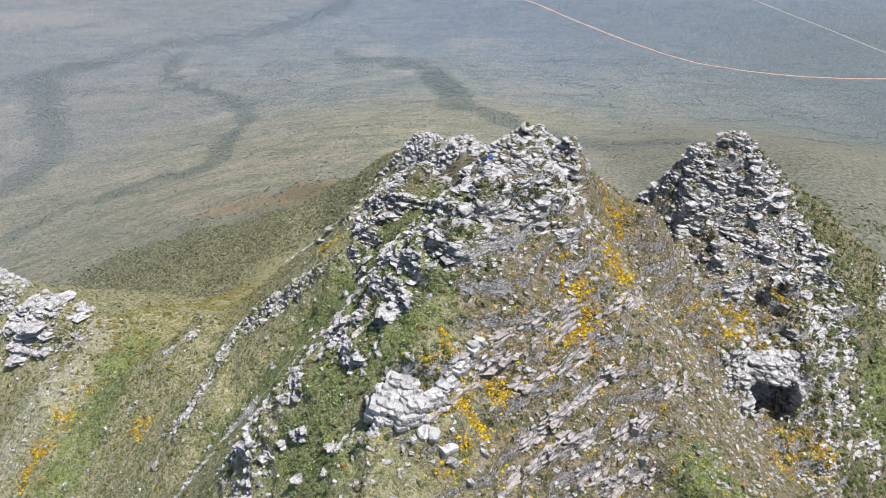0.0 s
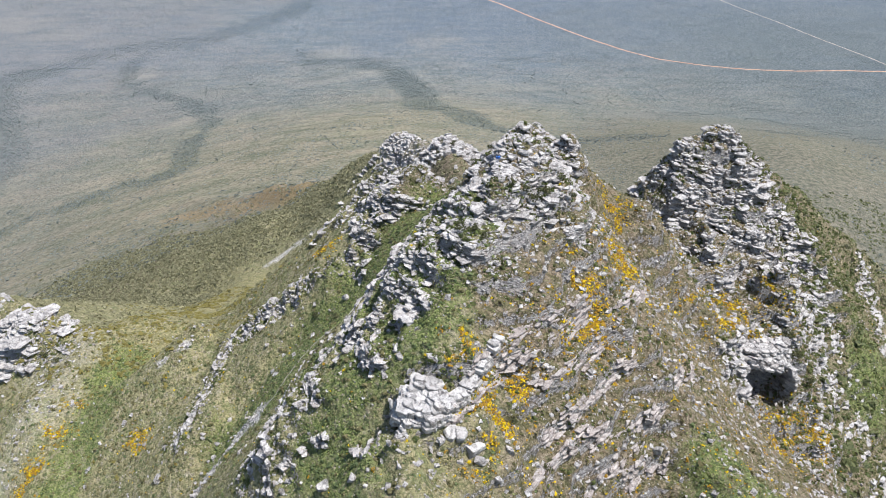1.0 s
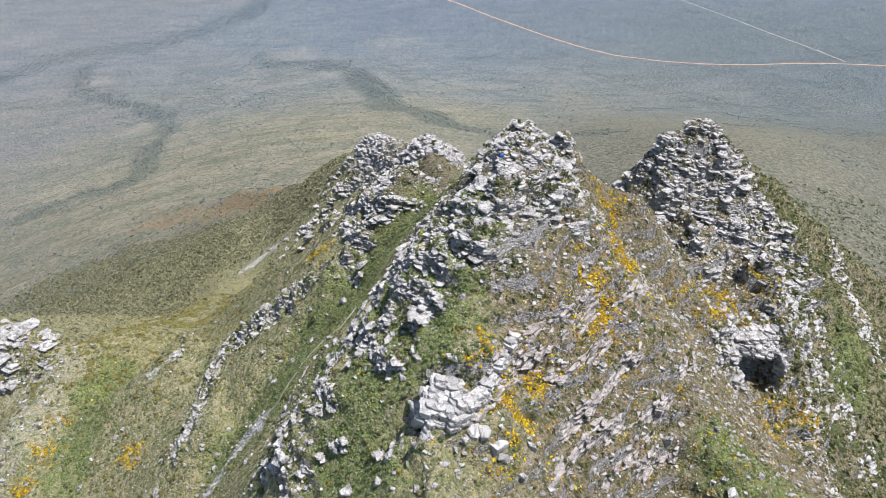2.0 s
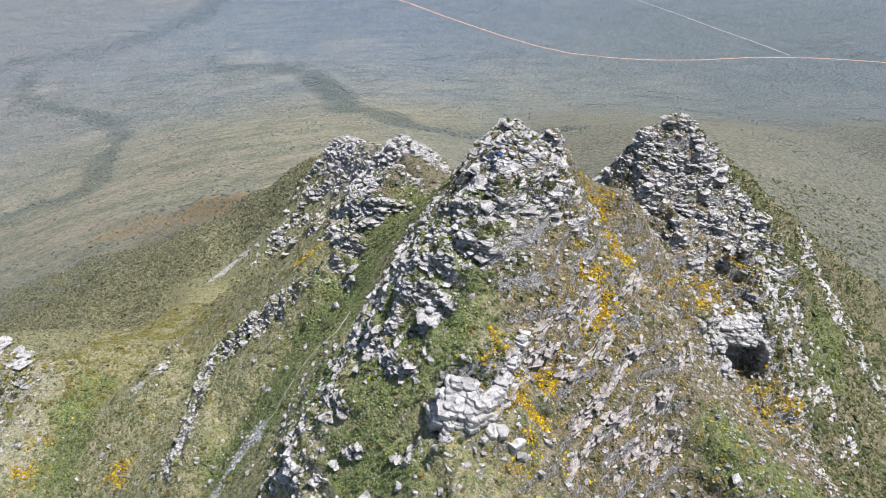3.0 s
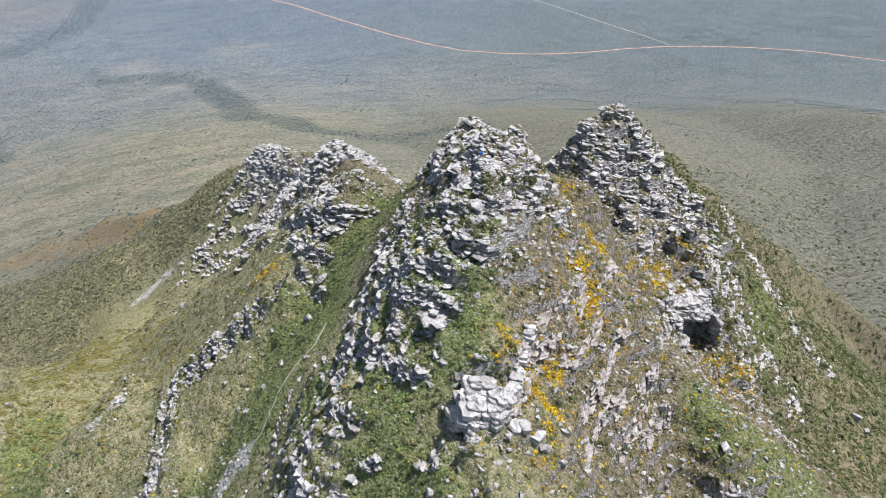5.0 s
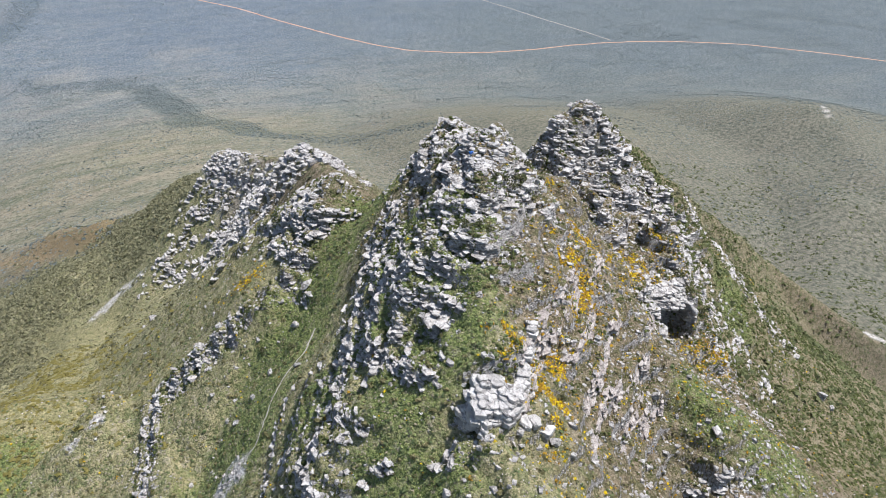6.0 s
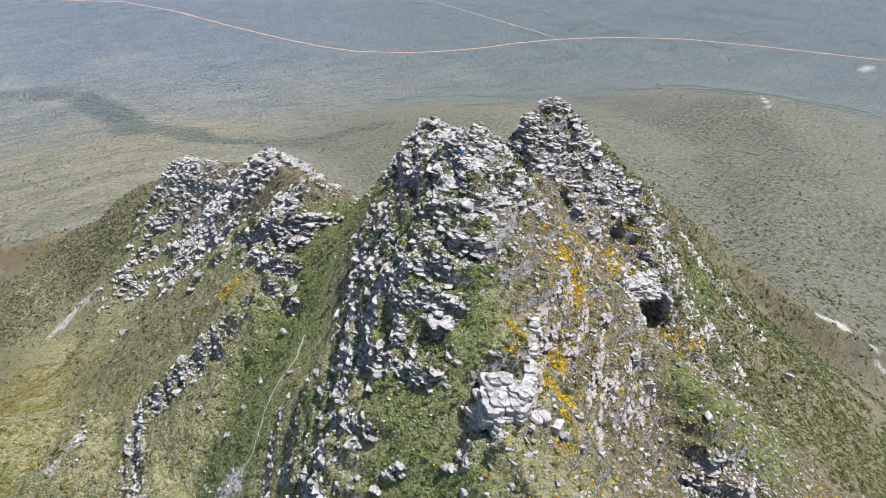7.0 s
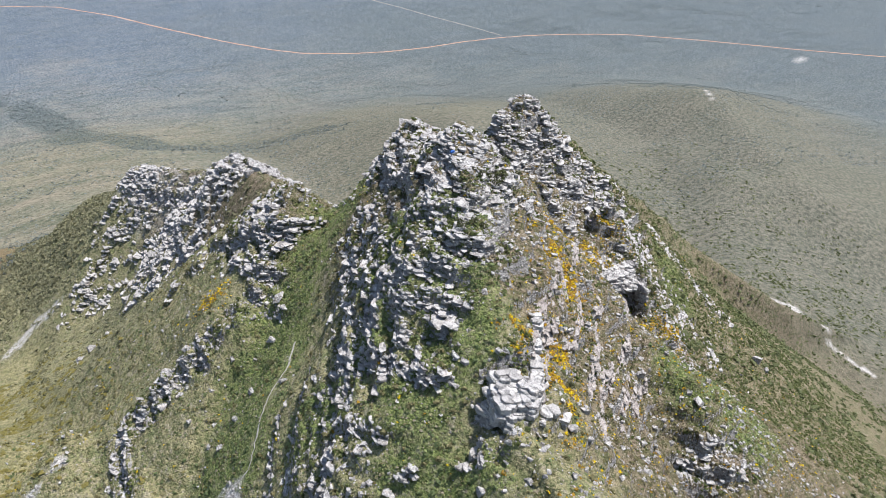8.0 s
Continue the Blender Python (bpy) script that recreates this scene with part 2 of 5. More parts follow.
# rock walls and ledges: name, label, line, height, bed thickness, block width
WALLS = [
    ("rock_ledge", "long grey ledge with shaded underside and yellow flowers above", [(1.9, 105.6), (7.6, 110.9), (13.2, 115.2), (19.1, 118.7), (27.2, 126.4), (30.5, 130.9)], 1.5, 0.55, 1.8),
    ("rock_ledge", "long pinkish-grey ledge running down to the white boulder", [(-3.4, 96.4), (2.0, 101.6), (5.3, 105.8), (7.6, 109.2), (13.5, 113.1), (17.6, 115.4), (20.6, 117.6), (28.6, 126.0)], 1.5, 0.6, 2.2),
    ("rock_ledge", "broken grey ledge of stacked slabs", [(13.3, 108.4), (18.6, 110.8), (23.5, 114.4), (30.9, 122.2), (34.0, 126.0)], 1.6, 0.5, 1.7),
    ("rock_ledge", "thin pinkish ledge slanting across the slope", [(15.5, 101.6), (20.0, 105.1), (24.8, 109.1), (31.0, 115.2), (36.3, 121.3), (41.3, 124.8)], 1.2, 0.5, 2.4),
    ("rock_ledge", "thick rusty-sided ledge low on the slope", [(25.4, 99.2), (31.9, 103.8), (38.4, 108.8), (42.5, 113.7), (48.2, 118.8)], 2.2, 0.7, 2.3),
    ("rock_ledge", "short dark-sided ledge above the rusty one", [(26.7, 106.3), (33.7, 109.7), (41.6, 114.8), (46.1, 117.8)], 1.3, 0.5, 1.8),
    ("rock_ledge", "pale broken ledge with loose blocks", [(12.9, 93.8), (16.5, 97.7), (23.0, 103.8), (25.9, 106.7)], 1.3, 0.5, 1.6),
    ("rock_ledge", "dark cracked ledge among dry grass", [(36.1, 131.4), (42.5, 136.1), (50.1, 146.2)], 1.6, 0.5, 1.8),
    ("rock_ledge", "grey ledge at the nose of the scree slope", [(53.4, 126.4), (59.7, 131.1), (60.8, 133.9)], 1.8, 0.6, 2.0),
    ("rock_ledge", "low grey ledge with green scrub below", [(36.3, 104.9), (42.2, 108.2), (48.9, 110.8)], 1.5, 0.55, 1.8),
    ("rock_cliff", "dark-sided rock wall along the foot of the cliff", [(-31.0, 148.2), (-35.7, 144.0), (-39.1, 139.5), (-42.3, 135.1), (-46.3, 125.8)], 3.6, 0.9, 2.0),
    ("rock_cliff", "steep shaded wall of stacked grey blocks", [(-30.1, 127.1), (-34.0, 124.2), (-37.9, 120.8), (-42.6, 116.5), (-43.5, 108.5)], 3.6, 0.8, 1.8),
    ("rock_cliff", "tall dark overhanging wall below the summit shoulder", [(-5.3, 145.2), (-12.1, 141.1), (-15.9, 138.8), (-19.6, 135.0), (-21.8, 132.4), (-25.4, 123.5)], 4.6, 0.8, 2.2),
    ("rock_cliff", "short dark wall between green ledges", [(-10.5, 134.2), (-14.2, 133.4), (-16.7, 129.7)], 2.6, 0.6, 1.8),
    ("rock_cliff", "shaded rock wall high above the gully", [(-3.4, 164.1), (-10.0, 161.0), (-15.8, 158.0), (-20.5, 157.0)], 4.2, 0.8, 2.0),
    ("rock_cliff", "layered grey wall over green shrubs", [(-17.1, 127.8), (-19.5, 124.6), (-21.9, 121.8)], 3.0, 0.5, 2.2),
    ("rock_cliff", "dark rock wall in the middle of the cliff", [(-14.3, 150.0), (-19.5, 146.4), (-24.5, 142.3), (-28.1, 135.9)], 3.6, 0.8, 1.9),
    ("rock_cliff", "small dark wall low on the cliff", [(-33.3, 120.4), (-31.1, 113.6), (-28.8, 110.5)], 2.4, 0.6, 1.7),
    ("rock_ledge", "row of flat pale slabs between green shrubs", [(-15.5, 130.5), (-11.3, 123.9), (-6.4, 117.2)], 1.3, 0.4, 2.4),
    ("rock_ledge", "pair of flat layered slabs among shrubs", [(-13.0, 119.9), (-10.3, 116.5)], 1.3, 0.35, 2.8),
    ("rock_ledge", "grey layered ledge above a green slope", [(-23.2, 129.4), (-21.5, 123.2), (-19.8, 113.2), (-15.9, 109.8)], 2.0, 0.45, 2.4),
    ("rock_ledge", "pale slabs below the summit shoulder", [(-13.1, 136.8), (-8.3, 129.3), (-5.3, 125.2)], 1.5, 0.5, 2.2),
    ("rock_ledge", "small pale rocks standing in the scrub", [(-32.6, 105.2), (-30.2, 105.0), (-28.6, 103.2)], 1.8, 0.5, 1.6),
    ("rock_ledge", "dark-sided rocks below the white boulder", [(-21.2, 97.2), (-19.5, 94.0), (-17.1, 97.0)], 1.8, 0.5, 1.8),
    ("rock_cliff", "pale outer rib of rock beside the footpath", [(-38.1, 150.2), (-42.3, 146.3), (-46.4, 140.3), (-49.5, 131.6)], 1.8, 0.7, 1.6),
    ("rock_cliff", "large overhanging slab crag above the green gully", [(-4.0, 198.1), (-11.0, 199.6), (-17.0, 201.2), (-21.0, 206.1), (-22.0, 214.2)], 3.6, 0.55, 2.6),
    ("rock_cliff", "dark-sided crag on the grassy spur", [(-24.7, 219.8), (-29.7, 236.0), (-34.4, 230.4), (-39.1, 234.2), (-44.0, 232.8)], 4.0, 0.8, 2.2),
    ("rock_cliff", "small crag of tilted slabs", [(-17.9, 222.4), (-22.3, 218.8), (-25.2, 215.9)], 3.0, 0.7, 2.2),
    ("rock_ledge", "dark layered rocks in the green gully", [(-29.2, 191.9), (-27.4, 187.6), (-24.7, 181.9)], 2.4, 0.6, 2.0),
    ("rock_ledge", "low broken ledge above the gully", [(-29.3, 208.7), (-26.6, 196.2), (-19.6, 191.0)], 2.0, 0.6, 2.0),
    ("rock_cliff", "jagged grey rocks on the grassy rib", [(-49.0, 193.2), (-58.0, 194.8), (-66.0, 196.2)], 2.2, 0.8, 1.8),
    ("rock_cliff", "upright grey rocks low on the grassy rib", [(-72.4, 191.0), (-75.3, 181.1), (-78.1, 170.7), (-81.6, 158.6)], 2.4, 0.9, 1.7),
    ("far_rock_cliff", "grey crag near the end of the far ridge", [(-17, 457.3), (-25.4, 454.4), (-32.9, 453.8), (-38.8, 456.3)], 5.0, 1.3, 3.4),
    ("far_rock_cliff", "dark-sided crag low on the far ridge end", [(-45.6, 432), (-54.9, 434.6), (-63, 427.3)], 5.0, 1.3, 3.4),
    ("far_rock_cliff", "broken crag at the foot of the far ridge", [(-58.5, 422.5), (-67.7, 423.8), (-78.2, 418.7)], 4.0, 1.2, 3.4),
    ("far_rock_cliff", "dark stepped crag on the far ridge flank", [(-30.1, 435.6), (-38.3, 435.8), (-45.6, 436)], 4.5, 1.2, 3.4),
    ("far_rock_cliff", "dark crag below the lower rounded peak", [(8.4, 370.4), (-2.8, 342.9), (-8, 332.3), (-14, 318)], 4.5, 1.2, 3.2),
    ("far_rock_cliff", "long shaded band of crags along the ridge flank", [(-14, 405), (-16, 380), (-18, 350), (-22, 325), (-26, 300)], 4.5, 1.2, 3.2),
    ("far_rock_cliff", "grey band of crags high on the ridge flank", [(-14.5, 432), (-5.1, 411), (-2.1, 371.7)], 3.6, 1.2, 3.2),
    ("far_rock_cliff", "dark crags on the lower ridge flank", [(-36, 340), (-40, 320), (-38, 296), (-40, 270)], 4.0, 1.2, 3.0),
    ("rock_cliff", "dark layered cliff of the rock tower", [(128.0, 206.0), (114.1, 208.1), (101.1, 213.1), (88.1, 216.2)], 5.0, 0.9, 2.6),
    ("rock_cliff", "layered grey wall on the flank of the tower", [(80.0, 208.0), (84.1, 220.2), (88.3, 232.9)], 4.5, 0.9, 2.4),
    ("rock_cliff", "shaded grey wall low on the tower face", [(120.1, 192.1), (104.1, 198.2), (90.1, 200.1)], 3.0, 0.7, 2.2),
    ("rock_cliff", "grey wall high on the rock tower", [(118.2, 222.2), (104.3, 224.4), (92.2, 227.4)], 3.6, 0.8, 2.4),
    ("rock_cliff", "pale stacked wall at the summit shoulder", [(30, 142), (20, 140), (8, 136), (2, 137), (-3, 144)], 2.6, 0.7, 2.2),
    ("rock_cliff", "shaded side of the summit rocks", [(12, 186), (8, 172), (4, 158)], 3.0, 0.7, 2.2),
]


def hashed(i, j, seed):
    n = (i * 374761393 + j * 668265263 + seed * 974634777) & 0xFFFFFFFF
    n = ((n ^ (n >> 13)) * 1274126177) & 0xFFFFFFFF
    return ((n ^ (n >> 16)) & 0xFFFF) / 65535.0


def value(x, y, seed):
    i, j = np.floor(x).astype(np.int64), np.floor(y).astype(np.int64)
    u, v = x - i, y - j
    u, v = u * u * (3 - 2 * u), v * v * (3 - 2 * v)
    return (hashed(i, j, seed) * (1 - u) + hashed(i + 1, j, seed) * u) * (1 - v) + (hashed(i, j + 1, seed) * (1 - u) + hashed(i + 1, j + 1, seed) * u) * v


def fbm(x, y, seed, octaves=4):
    """Layered noise round 0, about -1 to 1."""
    z, a, s = 0, 0.5, 0
    for o in range(octaves):
        z, s = z + a * (value(x * 2 ** o + 17.3 * o, y * 2 ** o - 9.1 * o, seed + o) * 2 - 1), s + a
        a /= 2
    return z / s * 1.3


def smooth(v, a, b):
    t = np.clip((v - a) / (b - a), 0, 1)
    return t * t * (3 - 2 * t)


def away(x, y, line):
    """The distance from a line in the plan."""
    best = np.full(np.shape(x), 1e9)
    for (ax, ay), (bx, by) in zip(line, line[1:]):
        dx, dy = bx - ax, by - ay
        t = np.clip(((x - ax) * dx + (y - ay) * dy) / (dx * dx + dy * dy), 0, 1)
        best = np.minimum(best, np.hypot(x - ax - t * dx, y - ay - t * dy))
    return best


def spine(x, y, crest, sa, sb, knee, far, broad):
    best = None
    for (ax, ay, az), (bx, by, bz) in zip(crest, crest[1:]):
        dx, dy = bx - ax, by - ay
        n = math.hypot(dx, dy)
        t = np.clip(((x - ax) * dx + (y - ay) * dy) / n ** 2, 0, 1)
        ex, ey = x - ax - t * dx, y - ay - t * dy
        d = np.sqrt(ex * ex + ey * ey + broad ** 2) - broad
        w = 0.5 + 0.5 * np.tanh((dx * ey - dy * ex) / n / (broad + 2))
        s = sa * w + sb * (1 - w)
        h = az + t * (bz - az) - far * d - (s - far) * knee * (1 - np.exp(-d / knee))
        best = h if best is None else np.maximum(best, h) + 2 * np.log1p(np.exp(-np.abs(best - h) / 2)) - 0.6
    return best


def land(x, y):
    ax, ay, rx, ry, low, rise = APRON
    hs = [spine(x, y, *v) for v in SPINES.values()] + [low + rise * np.exp(-((x - ax) / rx) ** 2 - ((y - ay) / ry) ** 2)]
    top = np.max(hs, 0)
    z = top + 5 * np.log(sum(np.exp((h - top) / 5) for h in hs))
    for bx, by, r, h in SWELLS + KNOBS:
        z += h * np.exp(-((x - bx) ** 2 + (y - by) ** 2) / r ** 2)
    return z


def rockiness(x, y):
    w = 0
    for _, line, reach, share in ROCKY:
        d = away(x, y, line) + 0.3 * reach * fbm(x / 5, y / 5, 31, 2)
        w = np.maximum(w, share * smooth(d, reach * 1.25, reach * 0.6))
    return w


def greenness(x, y):
    w = 0
    for line, reach in GREEN:
        w = np.maximum(w, smooth(away(x, y, line) + 0.3 * reach * fbm(x / 7, y / 7, 41, 2), reach * 1.3, reach * 0.5))
    return w


def terraced(u, period, strength, sharp):
    f = u / period
    n = np.floor(f)
    r = f - n
    return (n + r * (1 - strength) + strength * smooth(r, 0.5 - sharp, 0.5 + sharp)) * period


def downhill(line):
    """The line so turned that the ground falls away to its left."""
    p = np.array(line, float)
    d = np.diff(p, axis=0)
    mid = (p[1:] + p[:-1]) / 2
    left = np.stack([-d[:, 1], d[:, 0]], -1) / np.hypot(*d.T)[:, None]
    a, b = mid + 3 * left, mid - 3 * left
    fall = np.mean((land(b[:, 0], b[:, 1]) - land(a[:, 0], a[:, 1])) * np.hypot(*d.T))
    return line if fall > 0 else line[::-1]


def scarp(x, y, z, line, drop):
    """A step in the ground that falls to the left of the line."""
    p = np.array(line, float)
    cols = np.flatnonzero((x[0] > p[:, 0].min() - 18) & (x[0] < p[:, 0].max() + 18))
    rows = np.flatnonzero((y[:, 0] > p[:, 1].min() - 18) & (y[:, 0] < p[:, 1].max() + 18))
    part_of = np.ix_(rows, cols)
    u, v = x[part_of], y[part_of]
    d, way = np.full(u.shape, 1e9), np.zeros(u.shape)
    for (ax, ay), (bx, by) in zip(line, line[1:]):
        dx, dy = bx - ax, by - ay
        t = np.clip(((u - ax) * dx + (v - ay) * dy) / (dx * dx + dy * dy), 0, 1)
        e = np.hypot(u - ax - t * dx, v - ay - t * dy)
        way, d = np.where(e < d, np.sign(dx * (v - ay) - dy * (u - ax)), way), np.minimum(e, d)
    s = d * way
    z[part_of] -= drop * np.tanh(s / 0.5) * np.exp(-np.abs(s) / 4.5) * smooth(away(u, v, TRAIL), 1.5, 4)
    return z


def relief(x, y, z, rock):
    """Ledges along the beds, and lumps."""
    near = smooth(np.hypot(x - 0, (y - 220) * 0.8), 420, 260) * smooth(z, 330, 390)
    calm = smooth(away(x, y, TRAIL), 2.5, 7)
    k = (0.10 + 0.45 * smooth(x - 0.8 * (y - 104), -14, 4) + 0.6 * rock) * near * calm * (1 - 0.8 * smooth(y, 255, 300)) * smooth(x, -100, -70)
    lie = (BED.x * x + BED.y * y) / BED.z
    wob = 2.2 * fbm(x / 14, y / 14, 5, 3) + 0.8 * fbm(x / 4, y / 4, 6, 2)
    u = z + lie + wob
    u2 = terraced(u, 5.2, k, 0.16)
    u2 = u2 + 0.6 * (terraced(u2, 1.7, k * rock, 0.2) - u2)
    z = z + u2 - u
    z += near * calm * (0.5 * fbm(x / 6, y / 6, 8, 3) + rock * 1.1 * fbm(x / 3.1, y / 3.1, 9, 3))
    for _, _, line, tall, _, _ in WALLS:
        z = scarp(x, y, z, downhill(line), (0.5 if tall > 2.2 else 0.55) * tall)
    # the rounded knoll
    z += 4.5 * np.exp(-(((x + 159) / 13) ** 2 + ((y - 226.5) / 9) ** 2))
    # the recess of the cave
    w = np.exp(-(((x - 103.0) / 8.0) ** 6 + ((y - 167.0) / 7.5) ** 6))
    z = z * (1 - w) + 437.0 * w
    # the plain's low swells
    z += smooth(np.hypot(x, y - 200), 500, 1100) * smooth(z, -80, 60) * (10 - 7 * smooth(np.hypot(x, y), 1300, 2300)) * fbm(x / 330, y / 330, 12, 2)
    # where the ledges' fronts show on the eastern slope
    r = np.mod(u / 5.2, 1)
    front = np.clip(1 - np.abs(r - 0.5) / 0.2, 0, 1) * near * calm * smooth(away(x, y, [(8, 100), (24, 112), (44, 132), (56, 160)]), 26, 14) * smooth(fbm(x / 7, y / 7, 14, 2), -0.45, 0.15)
    return z, front


def lines(*spans):
    return np.concatenate([np.arange(*s) for s in spans])


GX = lines((-8000, -3000, 500), (-3000, -1000, 50), (-1000, -400, 12), (-400, -190, 4), (-190, -106, 1.0), (-106, 150, 0.7), (150, 210, 1.5), (210, 600, 4), (600, 1500, 15), (1500, 4000, 60), (4000, 8001, 500))
GY = lines((-6000, -500, 500), (-500, 0, 50), (0, 60, 6), (60, 84, 1.0), (84, 250, 0.62), (250, 480, 2.3), (480, 1000, 9), (1000, 2000, 30), (2000, 4500, 90), (4500, 9001, 500))
X, Y = np.meshgrid(GX, GY)
Z = land(X, Y)
ROCK = rockiness(X, Y)
Z, FRONT = relief(X, Y, Z, ROCK)
ROCK = np.maximum(ROCK, 0.1 * FRONT)


def ground_at(x, y, grid=None):
    """The height of the ground sheet (or another value on its grid), between its vertices."""
    g = Z if grid is None else grid
    i = np.clip(np.searchsorted(GX, x) - 1, 0, len(GX) - 2)
    j = np.clip(np.searchsorted(GY, y) - 1, 0, len(GY) - 2)
    u, v = (x - GX[i]) / (GX[i + 1] - GX[i]), (y - GY[j]) / (GY[j + 1] - GY[j])
    return (g[j, i] * (1 - u) + g[j, i + 1] * u) * (1 - v) + (g[j + 1, i] * (1 - u) + g[j + 1, i + 1] * u) * v


def np_mesh(name, verts, faces, material, smoothed=False):
    """A mesh from arrays: faces all of one number of corners."""
    me = bpy.data.meshes.new(name)
    n, k = faces.shape
    me.vertices.add(len(verts))
    me.vertices.foreach_set("co", np.ascontiguousarray(verts, np.float32).ravel())
    me.loops.add(n * k)
    me.loops.foreach_set("vertex_index", np.ascontiguousarray(faces, np.int32).ravel())
    me.polygons.add(n)
    me.polygons.foreach_set("loop_start", np.arange(0, n * k, k, dtype=np.int32))
    me.polygons.foreach_set("use_smooth", np.full(n, smoothed))
    me.update(calc_edges=True)
    me.materials.append(material)
    return me


def part(name, me, parent, label=""):
    ob = new(name, me)
    ob.parent = parent
    return tagged(ob, label)


GREENS = greenness(X, Y)
slope_y, slope_x = np.gradient(Z, GY, GX)
STEEP = np.hypot(slope_x, slope_y)
MEADOW = smooth(away(X, Y, [(-118, 240), (-112, 290), (-128, 350), (-150, 430)]) + 22 * fbm(X / 24, Y / 24, 51, 4), 62, 8)
WEST = smooth(-X - 0.25 * (np.minimum(Y, 200) - 150) + 8 * fbm(X / 18, Y / 18, 52, 3), -6, 22) * smooth(np.hypot(X, Y - 250), 420, 300)
WEST = np.maximum(WEST, 0.25 * smooth(X + 10 * fbm(X / 15, Y / 15, 53, 2), 112, 150) * smooth(np.hypot(X, Y - 250), 420, 300))
CREEK = np.max([smooth(away(X, Y, c) + 14 * fbm(X / 60, Y / 60, 55, 2), w, w * 0.35) for c, w in zip(CREEKS, (34, 85, 60, 55))], 0)
WOOD = np.maximum(CREEK, smooth(away(X, Y, [(-300, 600), (-226, 560), (-150, 520), (-99, 530), (-73, 520)]) + 15 * fbm(X / 40, Y / 40, 57, 2), 75, 40))
WOOD = np.maximum(WOOD, 0.9 * smooth(away(X, Y, [(-196, 440), (-240, 520), (-330, 610)]) + 20 * fbm(X / 40, Y / 40, 58, 2), 70, 40))
PALE = np.max([smooth(np.hypot((X - cx) / rx, (Y - cy) / ry) + 0.5 * fbm(X / 60, Y / 60, 59, 4), 1.1, 0.45) * s for cx, cy, rx, ry, s in (
    (-245, 2359, 110, 90, 0.7), (133, 2523, 150, 100, 0.6), (-142, 2071, 130, 45, 0.8), (38, 1240, 55, 45, 0.8), (-535, 1652, 50, 70, 0.9), (-827, 2188, 60, 90, 0.8), (-612, 1250, 110, 120, 0.9),
    (-1149, 1812, 90, 130, 0.7), (-1029, 1560, 70, 120, 0.7), (-1640, 2900, 280, 200, 0.8), (-1272, 2759, 180, 120, 0.6), (274, 1881, 200, 80, 0.5), (1960, 1440, 160, 50, 0.7), (1384, 1692, 150, 60, 0.5), (841, 1005, 70, 50, 0.5), (1036, 1875, 150, 70, 0.4))], 0)
RUSTY = smooth(away(X, Y, [(-105, 590), (-138, 633), (-200, 715), (-290, 800)]) + 22 * fbm(X / 30, Y / 30, 61, 3), 52, 8)
SCREE = np.max([smooth(away(X, Y, l) + 2.5 * fbm(X / 5, Y / 5, 63, 2), w, w * 0.4) for l, w in (
    ([(508, 318), (520, 302), (478, 252)], 8), ([(474, 240), (482, 200)], 3.5), ([(-112, 439), (-96, 447), (-82, 440)], 6), ([(-97, 196), (-89, 198)], 1.8),
    ([(-76, 128), (-68, 139), (-63, 147), (-58, 150), (-54, 148)], 3.8), ([(2231, 1336), (2190, 1290), (2139, 1227)], 9), ([(1119, 901), (1080, 850), (1041, 797)], 3))], 0)
SCREE = np.maximum(SCREE, 0.35 * smooth(away(X, Y, [(12, 336), (-4, 395), (-14, 455)]) + 10 * fbm(X / 9, Y / 9, 60, 3), 24, 6))
SCREE = np.maximum(SCREE, 0.22 * smooth(away(X, Y, [(-150, 212), (-136, 222), (-144, 186), (-150, 170)]) + 5 * fbm(X / 6, Y / 6, 64, 3), 10, 3))


